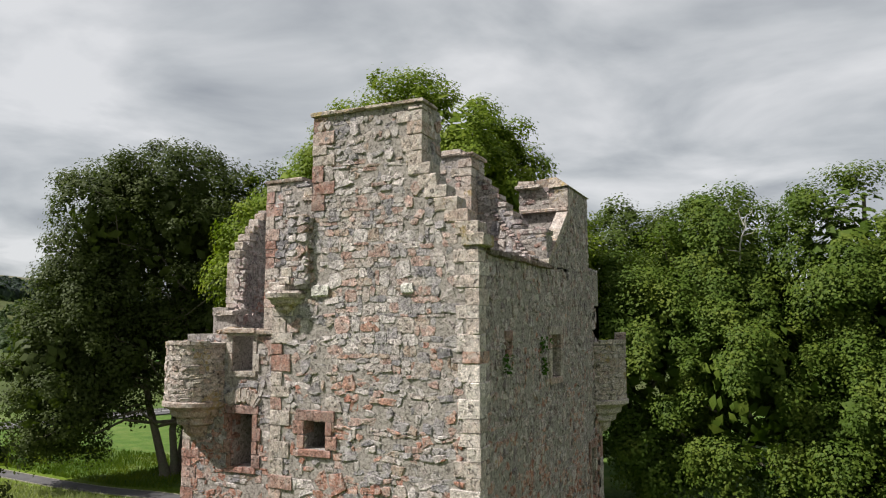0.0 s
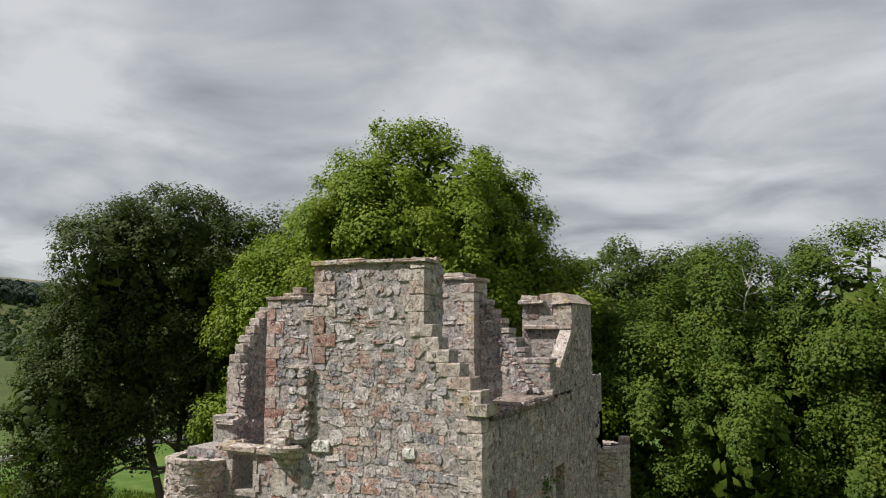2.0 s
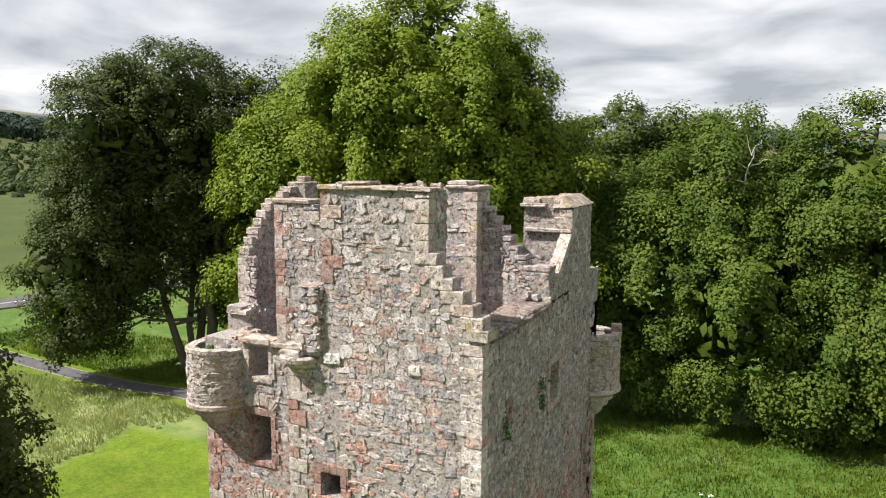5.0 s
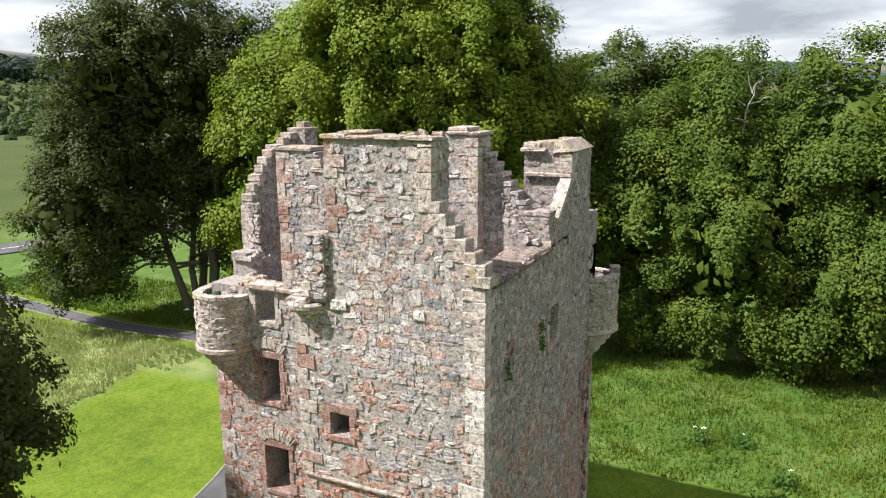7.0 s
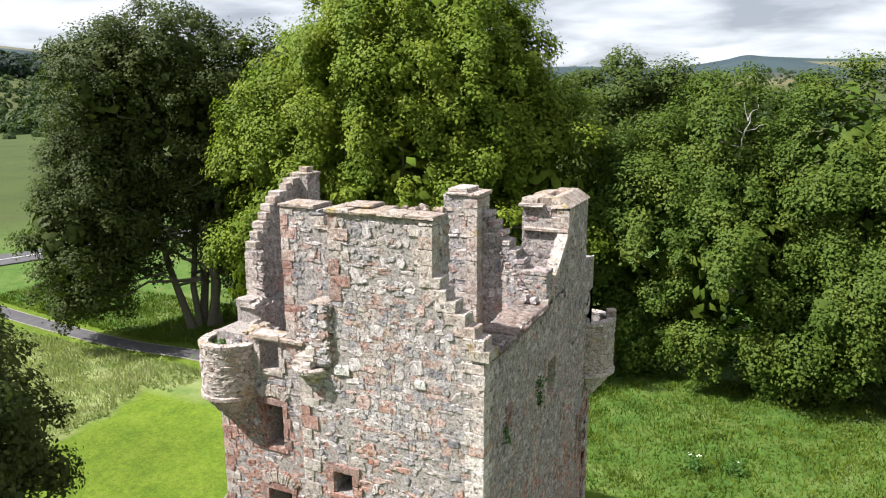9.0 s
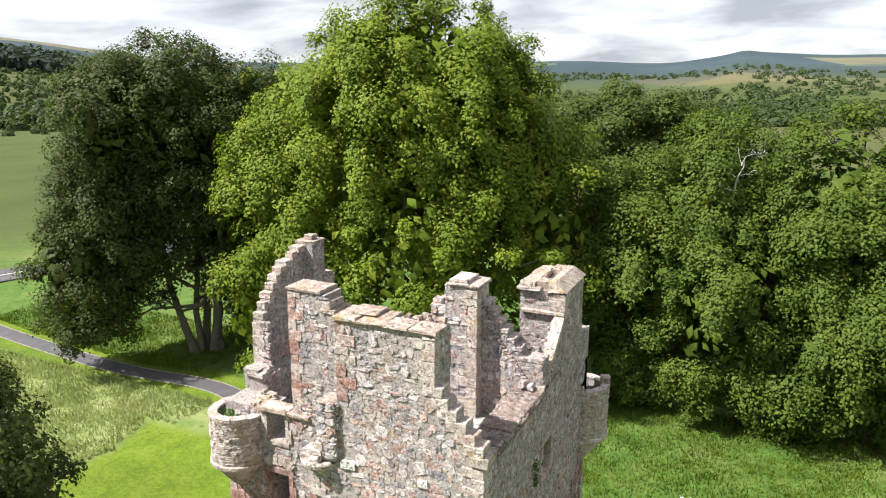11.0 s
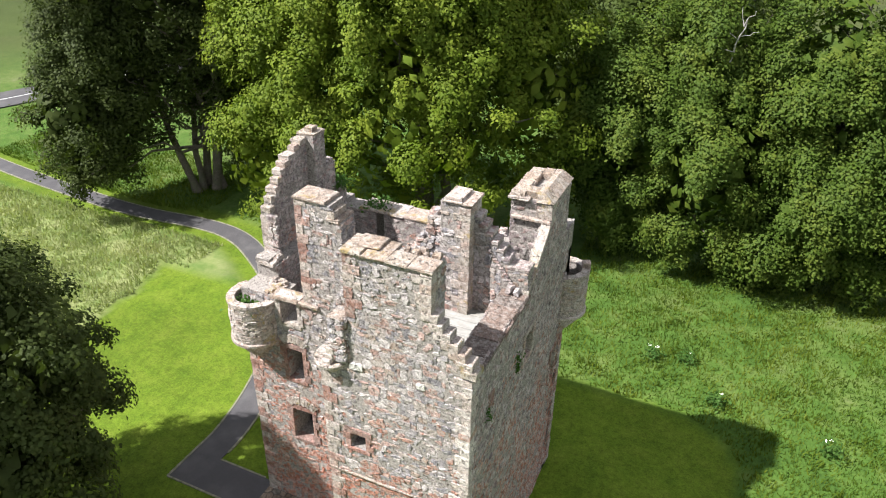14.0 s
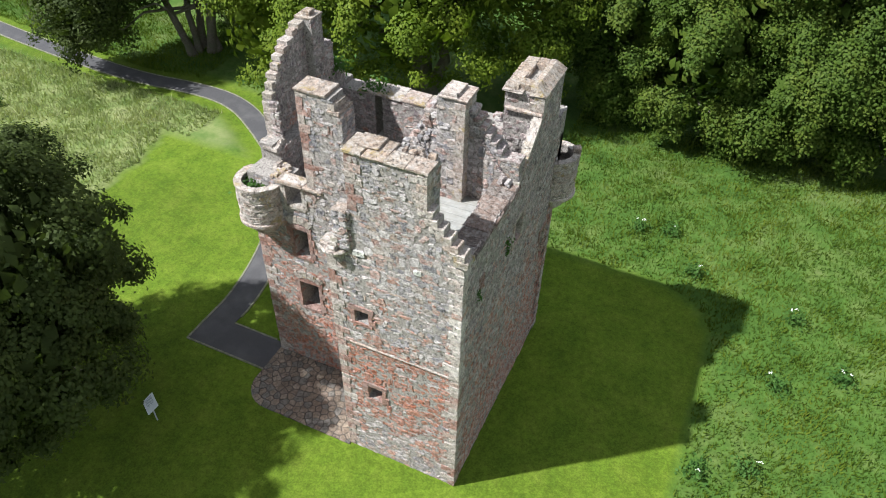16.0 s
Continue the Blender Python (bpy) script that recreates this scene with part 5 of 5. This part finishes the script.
for _ in range(14):
    a, d = radians(nr.uniform(-68, -40)), nr.uniform(280, 390)
    spots.append((d * math.sin(a), d * math.cos(a), nr.uniform(1.0, 2.6)))
C, N, S = [], [], []
for x, y, r in spots:
    k = 26
    d = nr.normal(size=(k, 3))
    d /= np.linalg.norm(d, axis=1, keepdims=True)
    d[:, 2] = np.abs(d[:, 2]) * 1.1
    z = float(far_height(np.array([x]), np.array([y]))[0])
    C.append(np.array([x, y, z]) + d * r * nr.uniform(0.75, 1.05, (k, 1)))
    N.append(d + nr.normal(size=(k, 3)) * 0.3)
C, N = np.concatenate(C), np.concatenate(N)
N /= np.linalg.norm(N, axis=1, keepdims=True)
woods = leaf_mesh("distant_woods", C, N, 1.5, nr, M_FARLEAF, None, "rough scrub and woodland in the valley beyond", 0.9)
tagged(woods, category="woodland", kind="stuff")


# dark conifer plantation along the western hill
C, N = [], []
for _ in range(1500):
    a, d = radians(nr.uniform(-76, -30)), nr.uniform(900, 1120)
    x, y = d * math.sin(a), d * math.cos(a)
    z = float(far_height(np.array([x]), np.array([y]))[0])
    dd = nr.normal(size=(14, 3))
    dd /= np.linalg.norm(dd, axis=1, keepdims=True)
    C.append(np.array([x, y, z + 7]) + dd * np.array([4, 4, 7.5]))
    N.append(dd)
plantation = leaf_mesh("conifer_plantation", np.concatenate(C), np.concatenate(N), 3.4, nr, M_CONIFER, None, "dark conifer belt on the far hillside", 0.8)
tagged(plantation, category="woodland", kind="stuff")


# ---- meadow growth ----
def blades(name, n, where, height, seed, mat, label, width=0.045):
    nr = np.random.default_rng(seed)
    pts = where(nr, n)
    n = len(pts)
    a = nr.uniform(0, 2 * math.pi, n)
    h = height * nr.uniform(0.5, 1.3, n)
    w = width
    lean = nr.normal(0, 0.35, (n, 2)) * h[:, None]
    base = np.concatenate([pts, np.full((n, 1), 0.02)], 1)
    dx = np.stack([np.cos(a) * w, np.sin(a) * w, np.zeros(n)], 1)
    tip = base + np.concatenate([lean, h[:, None]], 1)
    q = np.stack([base - dx, base + dx, tip], 1).reshape(-1, 3)
    f = np.arange(n * 3).reshape(-1, 3)
    me = bpy.data.meshes.new(name)
    numpy_mesh(me, q, f)
    me.materials.append(mat)
    return tagged(new(name, me), label, "grass", kind="stuff")


def meadow_spots(x0, x1, y0, y1):
    def where(nr, n):
        p = np.stack([nr.uniform(x0, x1, n), nr.uniform(y0, y1, n)], 1)
        dens = 0.5 + 0.5 * np.sin(p[:, 0] * 0.9 + np.sin(p[:, 1] * 0.7) * 1.5) * np.sin(p[:, 1] * 0.8)
        p = p[(lawn_inside(p[:, 0], p[:, 1]) < -0.1) & (nr.random(n) < 0.35 + 0.65 * dens)]
        line = np.array([(a[0], a[1]) for a in PATHLINE])
        ok = np.ones(len(p), bool)
        for a, b in zip(line, line[1:]):
            ab = b - a
            tt = np.clip(((p - a) @ ab) / (ab @ ab), 0, 1)
            ok &= np.hypot(*(p - a - tt[:, None] * ab).T) > 1.5
        return p[ok]
    return where


blades("meadow_grass", 120000, meadow_spots(-4, 26, -6, 34), 0.30, 31, M_BLADE, "tall rough meadow grass beside the mown lawn")
blades("meadow_grass", 70000, meadow_spots(-60, -29, -2, 21), 0.40, 32, M_PALEBLADE, "tall pale meadow grass beside the path")
blades("meadow_grass", 25000, meadow_spots(-62, -34, 24, 34), 0.34, 33, M_BLADE, "green rough grass beyond the path")


def herb(at, seed, n, r, h, flowers, leaf=0.09):
    nr, rng = np.random.default_rng(seed), random.Random(seed)
    t = empty("wild_plant", at, label="leafy meadow plant with white flower heads" if flowers else "green plant rooted in the wall", category="plant", group="meadow plants with white flowers" if flowers else "plants rooted in the walls")
    C = nr.normal(size=(n, 3)) * np.array([r, r, h * 0.35]) + np.array([0, 0, h * 0.5])
    C[:, 2] = np.clip(C[:, 2], 0.02, h)
    N = nr.normal(size=(n, 3)) + np.array([0, 0, 1.0])
    N /= np.linalg.norm(N, axis=1, keepdims=True)
    leaf_mesh("leaves", C, N, leaf, nr, M_HERB, t)
    for _ in range(flowers):
        x, y, z = rng.gauss(0, r), rng.gauss(0, r), h * rng.uniform(0.9, 1.2)
        g = Geo()
        limb_geo(g, (x, y, 0), (x, y, z), 0.012, 0.008, rng, 2, 4, 0.05)
        g.done("stem", M_HERB, t)
        g = Geo()
        for _k in range(7):
            ox, oy = rng.gauss(0, 0.05), rng.gauss(0, 0.05)
            s = rng.uniform(0.020, 0.036)
            g.add([(x + ox + s * math.cos(q), y + oy + s * math.sin(q), z + rng.uniform(-0.01, 0.02)) for q in np.linspace(0, 5.2, 6)] + [(x + ox, y + oy, z + 0.03)],
                  [(i, (i + 1) % 6, 6) for i in range(6)])
        g.done("flower_head", M_FLOWER, t)


rng = random.Random(77)
for i, (x, y, k) in enumerate([(3.4, 21.2, 3), (5.2, 21.6, 1), (9.6, 5.3, 1), (11.6, 6.2, 1), (15.4, 13.6, 2), (12.4, 11.8, 1), (7.2, 18.4, 1), (13, 17, 2), (-52, 26, 4), (-50, 28, 4), (-45, 14, 3), (-40, 8, 3)]):
    herb((x, y, 0.05), 200 + i, 160, 0.28, 0.8, k)
for i, (x, y, z, r) in enumerate([(0.06, 4.2, 10.85, 0.10), (0.06, 4.3, 10.3, 0.07), (0.06, 1.45, 10.5, 0.09)]):
    herb((x, y, z), 230 + i, 80, r * 0.85, 0.4, 0, 0.045)
herb((-10.9, 3.3, 10.45), 240, 220, 0.3, 0.55, 0)
herb((-10.5, 9.6, 13.3), 241, 200, 0.3, 0.4, 0)
herb((-8.9, 10.3, 12.3), 242, 160, 0.35, 0.4, 0)
